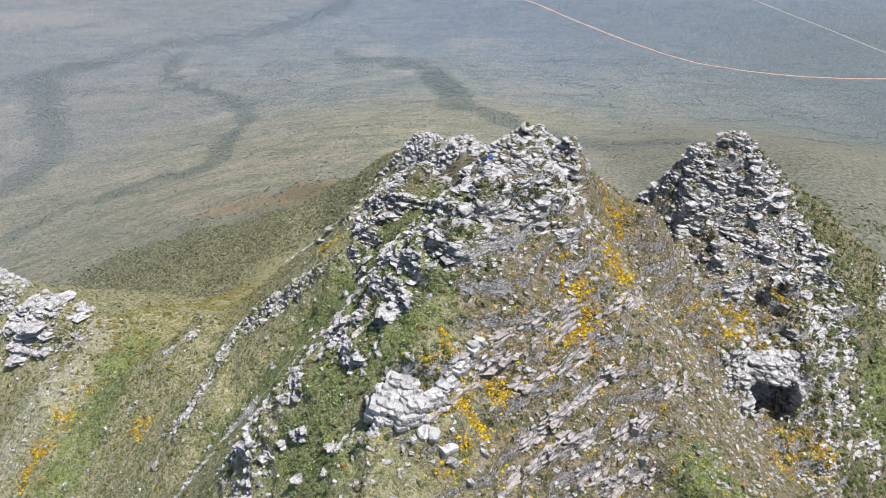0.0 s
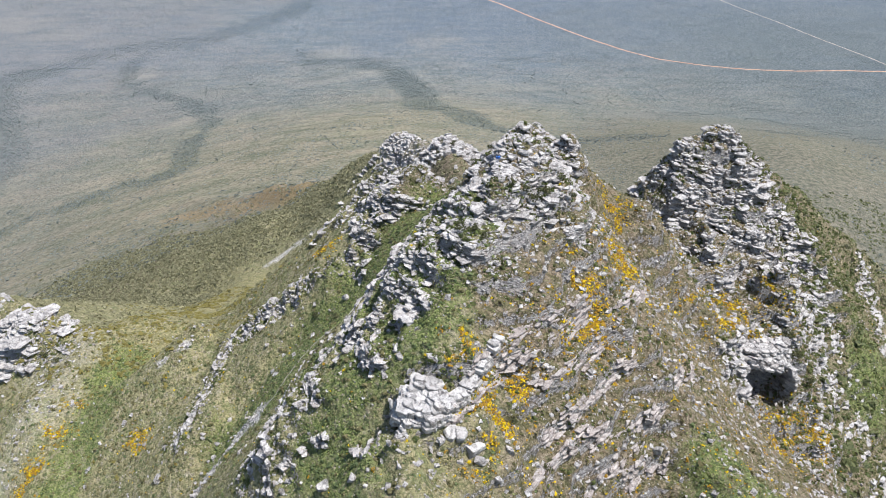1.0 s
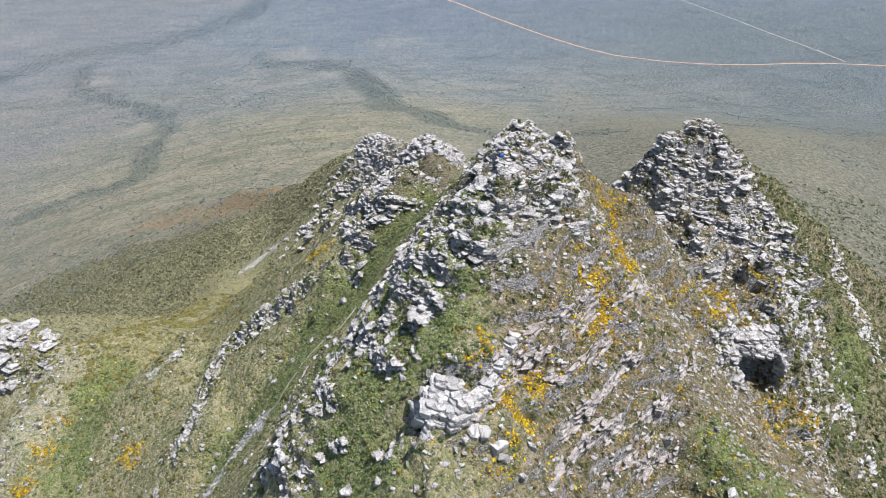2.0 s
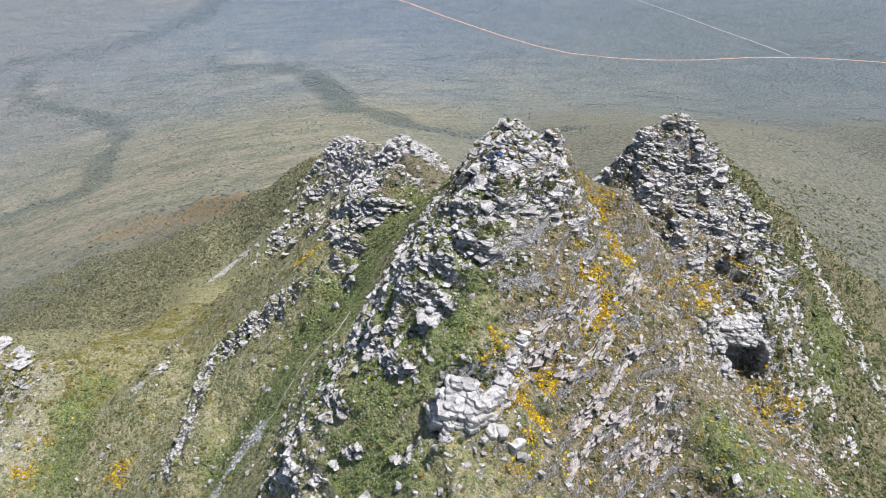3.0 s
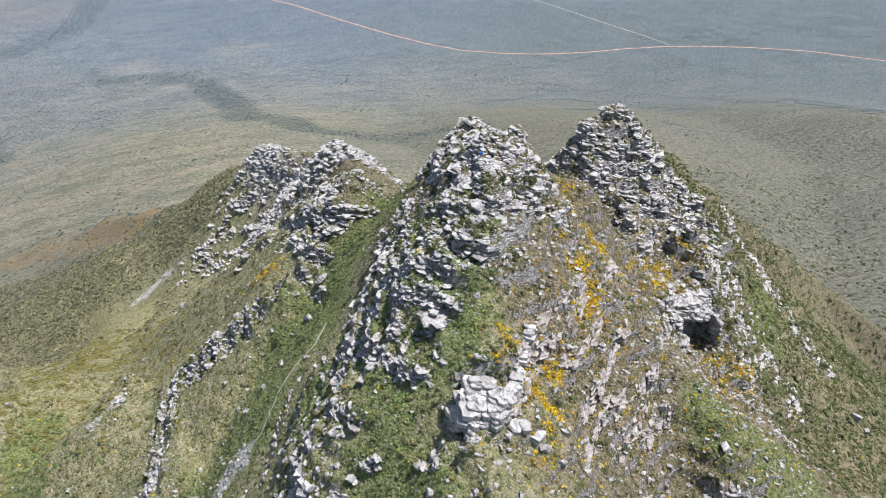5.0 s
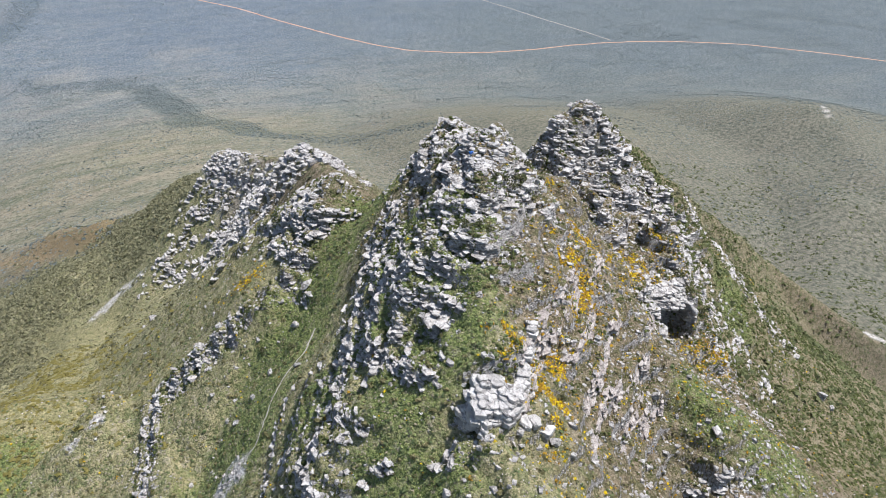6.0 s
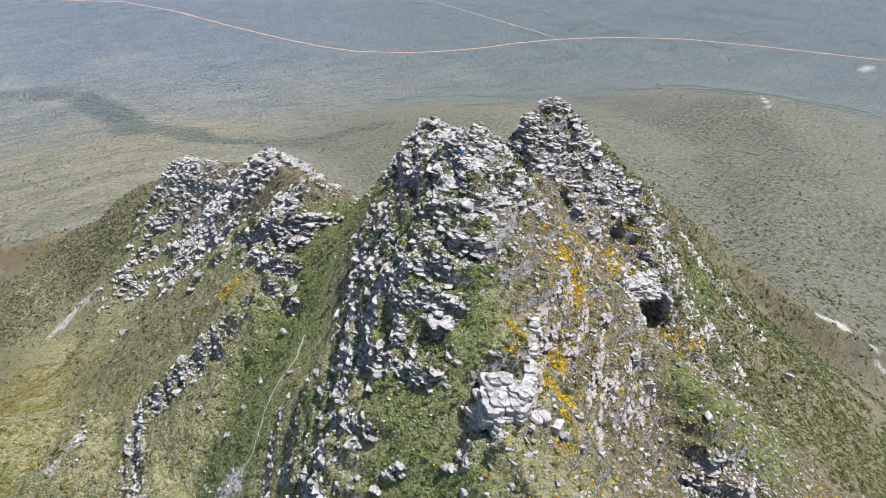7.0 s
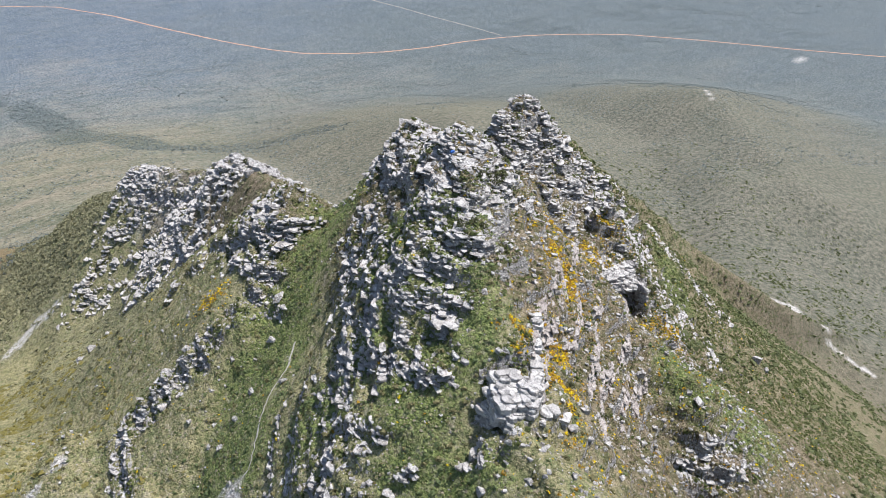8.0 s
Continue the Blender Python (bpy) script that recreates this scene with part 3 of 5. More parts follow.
def ground_material():
    k = Mat("heath_ground", 0.9, 0.1)
    p = k.place()
    rock, green, wood, pale, scree, rusty, meadow, plain, west = (k.attr(n) for n in ("rock", "green", "wood", "pale", "scree", "rusty", "meadow", "plain", "west"))
    fine, mid, big, huge = k.noise(p, 1.6, 6, 0.75), k.noise(p, 0.22, 4, 0.6), k.noise(p, 0.035, 4, 0.55), k.noise(p, 0.006, 4, 0.55)

    def cushions(scale):
        v = k.node("ShaderNodeTexVoronoi", {"Vector": k.node("ShaderNodeVectorMath", {0: p, 1: k.noise(p, 2.0, 2, out="Color")}, operation='ADD').outputs[0], "Scale": scale, "Randomness": 1.0})
        rgb = k.node("ShaderNodeSeparateColor", {0: v.outputs["Color"]})
        return v.outputs["Distance"], rgb.outputs[0], rgb.outputs[1]

    # low plants as cushions of differing kinds
    near, kind, tone = cushions(1.0)
    near2, kind2, tone2 = cushions(2.3)
    brown = k.mix(tone, (0.055, 0.050, 0.028), (0.205, 0.155, 0.100))
    brown = k.mix(k.step(kind2, 0.62, 0.72, 0, 0.8), brown, (0.30, 0.248, 0.175))
    brown = k.mix(k.step(mid, 0.44, 0.58, 0, 0.65), brown, k.mix(tone2, (0.060, 0.072, 0.030), (0.175, 0.175, 0.080)))
    fresh = k.mix(tone, (0.112, 0.124, 0.058), (0.41, 0.375, 0.205))
    fresh = k.mix(k.step(kind2, 0.68, 0.78, 0, 0.8), fresh, (0.40, 0.345, 0.20))
    fresh = k.mix(k.step(mid, 0.48, 0.64, 0, 0.6), fresh, k.mix(tone2, (0.088, 0.125, 0.050), (0.29, 0.325, 0.145)))
    patch = k.noise(p, 0.45, 4, 0.7)
    fresh = k.mix(k.step(patch, 0.54, 0.62, 0, 0.7), fresh, k.mix(tone2, (0.060, 0.082, 0.035), (0.18, 0.20, 0.085)))
    fresh = k.mix(k.step(patch, 0.45, 0.38, 0, 0.6), fresh, k.mix(tone2, (0.28, 0.25, 0.185), (0.53, 0.47, 0.37)))
    brown = k.mix(k.step(patch, 0.54, 0.62, 0, 0.6), brown, k.mix(tone2, (0.040, 0.050, 0.022), (0.12, 0.115, 0.055)))
    brown = k.mix(k.step(patch, 0.51, 0.41, 0, 0.75), brown, k.mix(tone2, (0.18, 0.145, 0.10), (0.37, 0.30, 0.225)))
    c = k.mix(west, brown, fresh)
    c = k.mix(k.math('MULTIPLY', meadow, 0.6), c, k.mix(tone, (0.19, 0.185, 0.085), (0.40, 0.35, 0.18)))
    c = k.mix(k.math('MULTIPLY', green, k.step(patch, 0.40, 0.55, 0.35, 0.9)), c, k.mix(tone2, (0.065, 0.105, 0.030), (0.27, 0.325, 0.105)))
    c = k.mix(k.step(fine, 0.47, 0.37, 0, 0.6), c, (0.055, 0.057, 0.030))
    c = k.mix(k.step(fine, 0.54, 0.68, 0, 0.5), c, (0.40, 0.345, 0.24))
    # the plain: grey-green heath with paler and darker stands, tinted blue to imitate haze
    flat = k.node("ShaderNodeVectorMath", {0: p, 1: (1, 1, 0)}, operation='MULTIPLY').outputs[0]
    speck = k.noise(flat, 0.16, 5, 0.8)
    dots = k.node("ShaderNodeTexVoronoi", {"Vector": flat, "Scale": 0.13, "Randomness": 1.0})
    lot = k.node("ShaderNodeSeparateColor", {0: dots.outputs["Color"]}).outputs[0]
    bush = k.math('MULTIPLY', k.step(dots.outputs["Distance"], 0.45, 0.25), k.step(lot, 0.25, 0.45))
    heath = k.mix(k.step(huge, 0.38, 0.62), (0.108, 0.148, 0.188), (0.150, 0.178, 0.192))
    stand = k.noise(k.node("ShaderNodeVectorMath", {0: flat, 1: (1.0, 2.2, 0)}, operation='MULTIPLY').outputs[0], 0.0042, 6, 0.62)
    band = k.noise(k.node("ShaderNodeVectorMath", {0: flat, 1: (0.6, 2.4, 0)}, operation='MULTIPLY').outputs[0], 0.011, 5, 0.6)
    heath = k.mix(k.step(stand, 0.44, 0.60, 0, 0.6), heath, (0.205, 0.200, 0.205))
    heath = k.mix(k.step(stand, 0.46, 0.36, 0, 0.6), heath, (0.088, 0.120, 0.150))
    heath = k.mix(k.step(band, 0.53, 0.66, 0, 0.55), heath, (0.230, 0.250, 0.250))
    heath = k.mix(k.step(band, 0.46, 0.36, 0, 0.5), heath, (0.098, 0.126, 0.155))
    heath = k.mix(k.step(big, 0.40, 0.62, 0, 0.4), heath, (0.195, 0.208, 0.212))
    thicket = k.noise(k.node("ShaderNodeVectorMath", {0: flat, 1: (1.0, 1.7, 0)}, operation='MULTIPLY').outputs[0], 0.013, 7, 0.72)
    # painted haze: the colours turn a deeper blue with distance
    heath = k.mix(k.math('MULTIPLY', k.attr("haze"), k.step(stand, 0.38, 0.58, 0.8, 0.5)), heath, k.mix(k.step(speck, 0.42, 0.58), (0.108, 0.138, 0.185), (0.070, 0.096, 0.145)))
    heath = k.mix(k.step(thicket, 0.53, 0.60, 0, 0.6), heath, k.mix(k.attr("haze"), (0.235, 0.240, 0.205), (0.165, 0.190, 0.205)))
    heath = k.mix(k.step(thicket, 0.47, 0.40, 0, 0.65), heath, k.mix(k.attr("haze"), (0.085, 0.108, 0.108), (0.070, 0.098, 0.130)))
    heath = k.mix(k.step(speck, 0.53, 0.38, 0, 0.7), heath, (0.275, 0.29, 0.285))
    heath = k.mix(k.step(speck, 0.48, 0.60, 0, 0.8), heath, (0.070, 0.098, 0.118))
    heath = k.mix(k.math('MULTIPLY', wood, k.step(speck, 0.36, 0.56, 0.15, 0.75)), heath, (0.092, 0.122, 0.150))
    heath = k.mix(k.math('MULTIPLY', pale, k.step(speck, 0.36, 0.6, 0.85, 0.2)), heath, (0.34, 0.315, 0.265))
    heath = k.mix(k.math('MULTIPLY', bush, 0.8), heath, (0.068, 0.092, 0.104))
    foot = k.mix(k.step(big, 0.38, 0.62), (0.172, 0.175, 0.122), (0.245, 0.218, 0.155))
    foot = k.mix(k.step(stand, 0.46, 0.62, 0, 0.6), foot, (0.30, 0.25, 0.18))
    foot = k.mix(k.step(band, 0.47, 0.36, 0, 0.6), foot, (0.115, 0.125, 0.075))
    foot = k.mix(k.step(band, 0.55, 0.66, 0, 0.5), foot, (0.27, 0.26, 0.16))
    foot = k.mix(k.step(thicket, 0.54, 0.61, 0, 0.5), foot, (0.32, 0.28, 0.20))
    foot = k.mix(k.step(thicket, 0.46, 0.40, 0, 0.55), foot, (0.105, 0.115, 0.066))
    foot = k.mix(k.step(speck, 0.50, 0.66, 0, 0.7), foot, (0.085, 0.098, 0.072))
    foot = k.mix(k.step(speck, 0.52, 0.36, 0, 0.55), foot, (0.36, 0.335, 0.265))
    foot = k.mix(k.math('MULTIPLY', bush, 0.6), foot, (0.082, 0.095, 0.062))
    foot = k.mix(k.math('MULTIPLY', wood, 0.5), foot, (0.10, 0.11, 0.068))
    heath = k.mix(k.math('MULTIPLY', k.attr("warm"), k.step(speck, 0.56, 0.42, 0.15, 0.8)), heath, k.mix(stand, (0.135, 0.14, 0.145), (0.235, 0.215, 0.20)))
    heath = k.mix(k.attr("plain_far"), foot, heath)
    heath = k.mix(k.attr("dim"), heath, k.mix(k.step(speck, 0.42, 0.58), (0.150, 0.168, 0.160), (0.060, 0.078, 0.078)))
    heath = k.mix(k.attr("east"), heath, k.mix(0.5, heath, k.mix(k.step(speck, 0.42, 0.58), (0.225, 0.195, 0.130), (0.080, 0.080, 0.050))))
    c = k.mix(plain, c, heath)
    c = k.mix(k.math('MULTIPLY', rusty, 0.5), c, k.mix(mid, (0.21, 0.145, 0.065), (0.36, 0.235, 0.115)))
    bare = k.math('MULTIPLY', scree, k.step(k.noise(p, 0.28, 5, 0.75), 0.40, 0.54, 0.2, 1.0))
    c = k.mix(bare, c, k.mix(tone2, (0.38, 0.355, 0.33), (0.74, 0.71, 0.67)))
    sc, srel = stone_colour(k, p)
    up = k.node("ShaderNodeSeparateXYZ", {0: k.node("ShaderNodeNewGeometry").outputs["Normal"]}).outputs[2]
    wall = k.math('ADD', k.step(up, 0.66, 0.36, -0.75, 0.55), k.math('MULTIPLY', rock, 0.75))
    wall = k.math('ADD', wall, k.step(k.noise(p, 0.9, 5, 0.7), 0.3, 0.7, -0.8, 0.7))
    wall = k.math('MULTIPLY', k.step(wall, 0.22, 0.50), k.math('SUBTRACT', 1.0, plain))
    c = k.mix(wall, c, sc)
    domes = k.math('ADD', k.math('MULTIPLY', near, -0.9), k.math('MULTIPLY', near2, -0.5))
    h = k.math('ADD', k.math('ADD', fine, domes), k.math('MULTIPLY', k.math('MULTIPLY', srel, wall), 0.8))
    return k.finish(c, h, 1.0, 0.6)


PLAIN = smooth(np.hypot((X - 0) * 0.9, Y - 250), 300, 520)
DIM = 0.6 * smooth(X - 0.25 * Y + 220 * fbm(X / 320, Y / 320, 65, 3), -500, 700) * smooth(Y, 3600, 2400)
HILL = 0.8 * smooth(Z + 30 * fbm(X / 120, Y / 120, 67, 3), 0, 110) * smooth(X + 80 * fbm(X / 150, Y / 150, 69, 3), 80, 380)
# how strongly distance haze is painted into the plain's colour
HAZE = smooth(np.hypot(X, Y) + 260 * fbm(X / 400, Y / 400, 70, 3), 1900, 3000) * smooth(X + 200 * fbm(X / 300, Y / 300, 75, 3), -700, 100)
WARM = smooth(X + 260 * fbm(X / 260, Y / 260, 76, 4), -250, -900) * smooth(np.hypot(X, Y), 900, 1500)
# share of the haze-tinted heath over the olive foot colours, rising with distance
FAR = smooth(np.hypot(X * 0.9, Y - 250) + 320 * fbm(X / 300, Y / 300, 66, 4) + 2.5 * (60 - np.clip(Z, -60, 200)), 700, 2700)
idx = np.arange(X.size).reshape(X.shape)
quads = np.stack([idx[:-1, :-1], idx[:-1, 1:], idx[1:, 1:], idx[1:, :-1]], -1).reshape(-1, 4)
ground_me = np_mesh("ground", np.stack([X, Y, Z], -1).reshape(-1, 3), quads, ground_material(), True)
for key, grid in (("rock", ROCK), ("green", GREENS), ("wood", WOOD), ("pale", PALE), ("scree", SCREE), ("rusty", RUSTY), ("meadow", MEADOW), ("west", WEST), ("east", HILL), ("dim", DIM), ("plain", PLAIN), ("haze", HAZE), ("warm", WARM), ("plain_far", FAR)):
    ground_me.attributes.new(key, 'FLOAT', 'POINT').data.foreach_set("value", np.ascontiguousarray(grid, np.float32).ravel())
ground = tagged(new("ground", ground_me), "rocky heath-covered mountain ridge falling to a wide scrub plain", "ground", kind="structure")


# ---- road, track and footpath ----
def drawn(line, step):
    """A line in the plan, rounded and cut to even steps."""
    p = np.array(line, float)
    t = np.concatenate([[0], np.cumsum(np.hypot(*np.diff(p, axis=0).T))])
    s = np.arange(0, t[-1], step)
    q = np.stack([np.interp(s, t, p[:, i]) for i in (0, 1)], -1)
    for _ in range(4):
        q[1:-1] = (q[:-2] + 2 * q[1:-1] + q[2:]) / 4
    return q


def ribbon(name, line, width, step, lift, material, label, category, wander=0.0, ragged=0.15):
    q = drawn(line, step)
    d = np.gradient(q, axis=0)
    side = np.stack([-d[:, 1], d[:, 0]], -1) / np.hypot(*d.T)[:, None]
    s = np.arange(len(q))
    q = q + side * (wander * (fbm(s * step / 9, s * 0.0, 71, 3) + 0.3 * fbm(s * step / 2.2, s * 0.0, 74, 2)))[:, None]
    w = width * (1 + ragged * fbm(s * step / 6, s * 0.0 + 3, 72, 3))
    rows = []
    for f in (-0.5, -0.25, 0, 0.25, 0.5):
        e = q + side * (f * w)[:, None]
        z = ground_at(e[:, 0], e[:, 1]) + lift * (1 - 3.2 * f * f + (1.0 * fbm(s * step / 1.6, s * 0.0 + 7 * f, 73, 2) if width < 2 else 0))
        rows.append(np.concatenate([e, z[:, None]], 1))
    v = np.stack(rows, 1)
    ids = np.arange(len(q) * 5).reshape(len(q), 5)
    f4 = np.stack([ids[:-1, :-1], ids[1:, :-1], ids[1:, 1:], ids[:-1, 1:]], -1).reshape(-1, 4)[:, ::-1]
    return tagged(new(name, np_mesh(name, v.reshape(-1, 3), f4, material, True)), label, category, kind="structure")


def earth(name, a, b, scale):
    k = Mat(name, 0.95, 0.05)
    p = k.place()
    c = k.mix(k.step(k.noise(p, scale, 4, 0.6), 0.35, 0.65), a, b)
    return k.finish(k.mix(k.step(k.noise(p, scale * 8, 3), 0.55, 0.7, 0, 0.5), c, tuple(0.6 * x for x in a)), k.noise(p, scale * 8, 3), 0.5, 0.1)


GRAVEL = earth("red_gravel", (0.38, 0.225, 0.155), (0.50, 0.35, 0.26), 0.05)
SAND = earth("pale_sand", (0.42, 0.37, 0.30), (0.56, 0.50, 0.42), 0.06)
PATH = earth("worn_path", (0.36, 0.33, 0.28), (0.58, 0.54, 0.48), 0.9)
ribbon("road", ROAD, 8.5, 12, 0.9, GRAVEL, "long reddish gravel road across the scrub plain", "road", 2.0)
ribbon("track", TRACK, 3.4, 12, 0.7, SAND, "narrow pale sandy track joining the gravel road", "track", 2.0)
ribbon("footpath", TRAIL[:13], 0.5, 0.25, 0.10, PATH, "narrow worn stony footpath climbing the green gully", "path", 2.2, 1.1)


# ---- rocks ----
def rock_shape(seed, n=3, power=5.0, chops=5, rough=0.06):
    """A block with rounded, chipped edges, inside a cube of 2 m, as arrays of corners and triangles."""
    g = np.random.RandomState(seed)
    pts, where, tris = [], {}, []
    for ax in range(3):
        for sign in (-1, 1):
            ids = np.zeros((n + 1, n + 1), int)
            for a in range(n + 1):
                for b in range(n + 1):
                    c = [0, 0, 0]
                    c[ax], c[(ax + 1) % 3], c[(ax + 2) % 3] = sign * n, 2 * a - n, 2 * b - n
                    if tuple(c) not in where:
                        where[tuple(c)] = len(pts)
                        pts.append([v / n for v in c])
                    ids[a, b] = where[tuple(c)]
            for a in range(n):
                for b in range(n):
                    q = [ids[a, b], ids[a + 1, b], ids[a + 1, b + 1], ids[a, b + 1]]
                    if sign < 0:
                        q = q[::-1]
                    tris += [[q[0], q[1], q[2]], [q[0], q[2], q[3]]]
    p = np.array(pts)
    p = np.sign(p) * np.abs(p) ** 0.35
    p = p / (np.abs(p) ** power).sum(1, keepdims=True) ** (1 / power)
    for _ in range(chops):
        d = g.normal(size=3) * (1, 1, 0.3)
        d /= np.linalg.norm(d)
        p -= np.maximum(0, p @ d - g.uniform(0.66, 1.05))[:, None] * d
    p += g.normal(size=p.shape) * rough
    p[:, 0] += 0.18 * g.normal() * p[:, 2]
    p[:, 1] += 0.18 * g.normal() * p[:, 2]
    return p, np.array(tris)


def slab_shape(seed, sides=6):
    """A flat slab of irregular outline with broken, bevelled edges, inside a cube of 2 m."""
    g = np.random.RandomState(seed)
    turn = np.sort(np.arange(sides) + g.uniform(-0.33, 0.33, sides)) * 2 * math.pi / sides
    box = 1 / (np.abs(np.cos(turn)) ** 6 + np.abs(np.sin(turn)) ** 6) ** (1 / 6)
    reach = box * g.uniform(0.74, 1.02, sides)
    tip = g.normal(size=2) * 0.14
    v = []
    for z, r, rough in ((-1.0, 0.98, 0.06), (0.6, 0.99, 0.05), (1.0, 0.86, 0.06)):
        f = reach * r * (1 + g.normal(size=sides) * rough)
        x, y = f * np.cos(turn), f * np.sin(turn)
        v.append(np.stack([x, y, z + (tip[0] * x + tip[1] * y + g.normal(size=sides) * 0.10) * (z > 0)], -1))
    v = np.concatenate(v + [[[0, 0, -1.0]], [[g.normal() * 0.2, g.normal() * 0.2, 1.08]]])
    t = []
    for i in range(sides):
        j = (i + 1) % sides
        for k in range(2):
            a, b, c, d = k * sides + i, k * sides + j, (k + 1) * sides + j, (k + 1) * sides + i
            t += [[a, b, c], [a, c, d]] if (i + k) % 2 else [[a, b, d], [b, c, d]]
        t += [[2 * sides + i, 2 * sides + j, 3 * sides + 1], [j, i, 3 * sides]]
    return v, np.array(t)


SLABS = [slab_shape(700 + s) for s in range(18)]
SHAPES = [rock_shape(s, 3, (12.0, 18.0, 26.0)[s % 3], 4, 0.035) for s in range(14)]
CHIPS = [rock_shape(s, 1, 14.0, 2, 0.16) for s in range(14)]
LITTLE = [rock_shape(s, 2, 14.0, 3, 0.07) for s in range(14)]
BIG_SHAPES = [rock_shape(100 + s, 5, (10.0, 16.0)[s % 2], 7, 0.03) for s in range(8)]
ROCKS = [np_mesh("rock", p, t, STONE) for p, t in SHAPES]
BIG_ROCKS = [np_mesh("big_rock", p, t, STONE) for p, t in BIG_SHAPES]
WHITE = stone("white_quartzite", 0.75)
PINK = stone("pinkish_quartzite", 0.15, 0.35)
SLAB_MESHES = {m.name: [np_mesh("slab", p, t, m) for p, t in SLABS] for m in (STONE, PINK, WHITE)}
FRAME = np.array([STRIKE, BED.cross(STRIKE), BED]).T


def scatter(verts, faces, at, turns, sizes):
    """Copies of one shape, joined: places (n, 3), turns (n, 3, 3), sizes (n, 3)."""
    n, k = len(at), len(verts)
    v = np.einsum('nij,nkj->nki', turns, verts[None] * sizes[:, None, :]) + at[:, None, :]
    f = faces[None] + (np.arange(n) * k)[:, None, None]
    return v.reshape(-1, 3), f.reshape(-1, faces.shape[1])


def spun(g, n, base=None, tilt=0.15):
    """Turns about the upright, or about the beds' normal, with some tilt."""
    a, b, c = g.uniform(0, 2 * math.pi, n), g.normal(size=n) * tilt, g.normal(size=n) * tilt
    o, i = np.zeros(n), np.ones(n)
    rz = np.stack([np.cos(a), -np.sin(a), o, np.sin(a), np.cos(a), o, o, o, i], -1).reshape(-1, 3, 3)
    rx = np.stack([i, o, o, o, np.cos(b), -np.sin(b), o, np.sin(b), np.cos(b)], -1).reshape(-1, 3, 3)
    ry = np.stack([np.cos(c), o, np.sin(c), o, i, o, -np.sin(c), o, np.cos(c)], -1).reshape(-1, 3, 3)
    m = rx @ ry @ rz
    return m if base is None else np.array(base)[None] @ m


def courses(name, label, category, line, reach, cell, thick, gap, seed, long=1.4, material=None, singles=130, proud=0.0, swing=0.16):
    """Rock split along its beds: in each bed slabs side by side wherever the bed comes to the surface near the line.
    cell: the slabs' width; thick: the beds' thickness; gap: the share left out; long: how drawn out along the strike."""
    g = np.random.RandomState(seed)
    material = material or STONE
    p = drawn(line, 0.5)
    home = p[len(p) // 2]
    thing = tagged(new(name), label, category)
    thing.location = (home[0], home[1], float(ground_at(home[0], home[1])))
    base = np.array(thing.location)
    strike, dip, bed = FRAME.T
    x, y = np.meshgrid(np.arange(p[:, 0].min() - reach, p[:, 0].max() + reach, 1.5), np.arange(p[:, 1].min() - reach, p[:, 1].max() + reach, 1.5))
    near = away(x, y, line) < reach * 1.2
    here = np.stack([x[near], y[near], ground_at(x[near], y[near])], -1)
    level, a, b = here @ bed, here @ strike, here @ dip
    s = level.min() - thick
    found = []
    while s < level.max() + thick:
        t = thick * g.uniform(0.45, 1.7)
        s += t
        band = np.abs(level - s) < 2.5 * cell + 2
        if not band.any():
            continue
        w = cell * g.uniform(0.7, 1.25)
        u, v = np.meshgrid(np.arange(a[band].min() - w, a[band].max() + w, w * long), np.arange(b[band].min() - w, b[band].max() + w, w))
        u, v = u.ravel() + g.normal(size=u.size) * 0.3 * w * long, v.ravel() + g.normal(size=u.size) * 0.3 * w
        q = u[:, None] * strike + v[:, None] * dip + s * bed
        wob = 0.5 * t * fbm(q[:, 0] / 6, q[:, 1] / 6, seed + 2, 2)
        q[:, 2] += wob
        deep = ground_at(q[:, 0], q[:, 1]) - q[:, 2]
        flat = 1 / np.sqrt(1 + ground_at(q[:, 0], q[:, 1], STEEP) ** 2)
        hard = g.uniform(-0.22, 0.22) * w - proud
        size = w * np.exp(np.clip(g.normal(size=len(q)), -1.5, 1.7) * 0.42)
        patch = 0.5 + 0.5 * fbm(q[:, 0] / (3.2 * cell), q[:, 1] / (3.2 * cell), seed + 3, 3)
        edge = away(q[:, 0], q[:, 1], line) / reach + 0.3 * fbm(q[:, 0] / 4, q[:, 1] / 4, seed + 5, 2)
        keep = (deep * flat - hard > -0.10 * w) & (deep * flat - hard < 0.45 * w) & (edge < 1) & (patch + 0.25 * (g.rand(len(q)) - 0.5) > gap * (0.7 + 0.4 * edge)) & (g.rand(len(q)) > 0.08)
        for k in np.flatnonzero(keep):
            found.append((edge[k] + 0.5 * g.rand(), q[k] - t * 0.5 * bed, (size[k] * long * g.uniform(0.58, 0.78), size[k] * g.uniform(0.58, 0.78), t * g.uniform(0.48, 0.60))))
    found.sort(key=lambda e: e[0])
    turn = Matrix(FRAME.tolist())
    rest = [[] for _ in SLABS]
    for n, (_, at, size) in enumerate(found):
        k = g.randint(len(SLABS))
        m = turn @ Euler((g.normal() * 0.05, g.normal() * 0.05, g.normal() * swing + math.pi * g.randint(2))).to_matrix()
        if n < singles:
            ob = new("slab", SLAB_MESHES[material.name][k])
            ob.parent = thing
            ob.matrix_local = Matrix.Translation(at - base) @ m.to_4x4() @ Matrix.Diagonal((*size, 1))
        else:
            rest[k].append((at - base, np.array(m), np.array(size)))
    pieces = [scatter(*SLABS[k], *(np.array([e[j] for e in r]) for j in range(3))) for k, r in enumerate(rest) if r]
    if pieces:
        vs, fs, off = [], [], 0
        for pv, pf in pieces:
            vs.append(pv)
            fs.append(pf + off)
            off += len(pv)
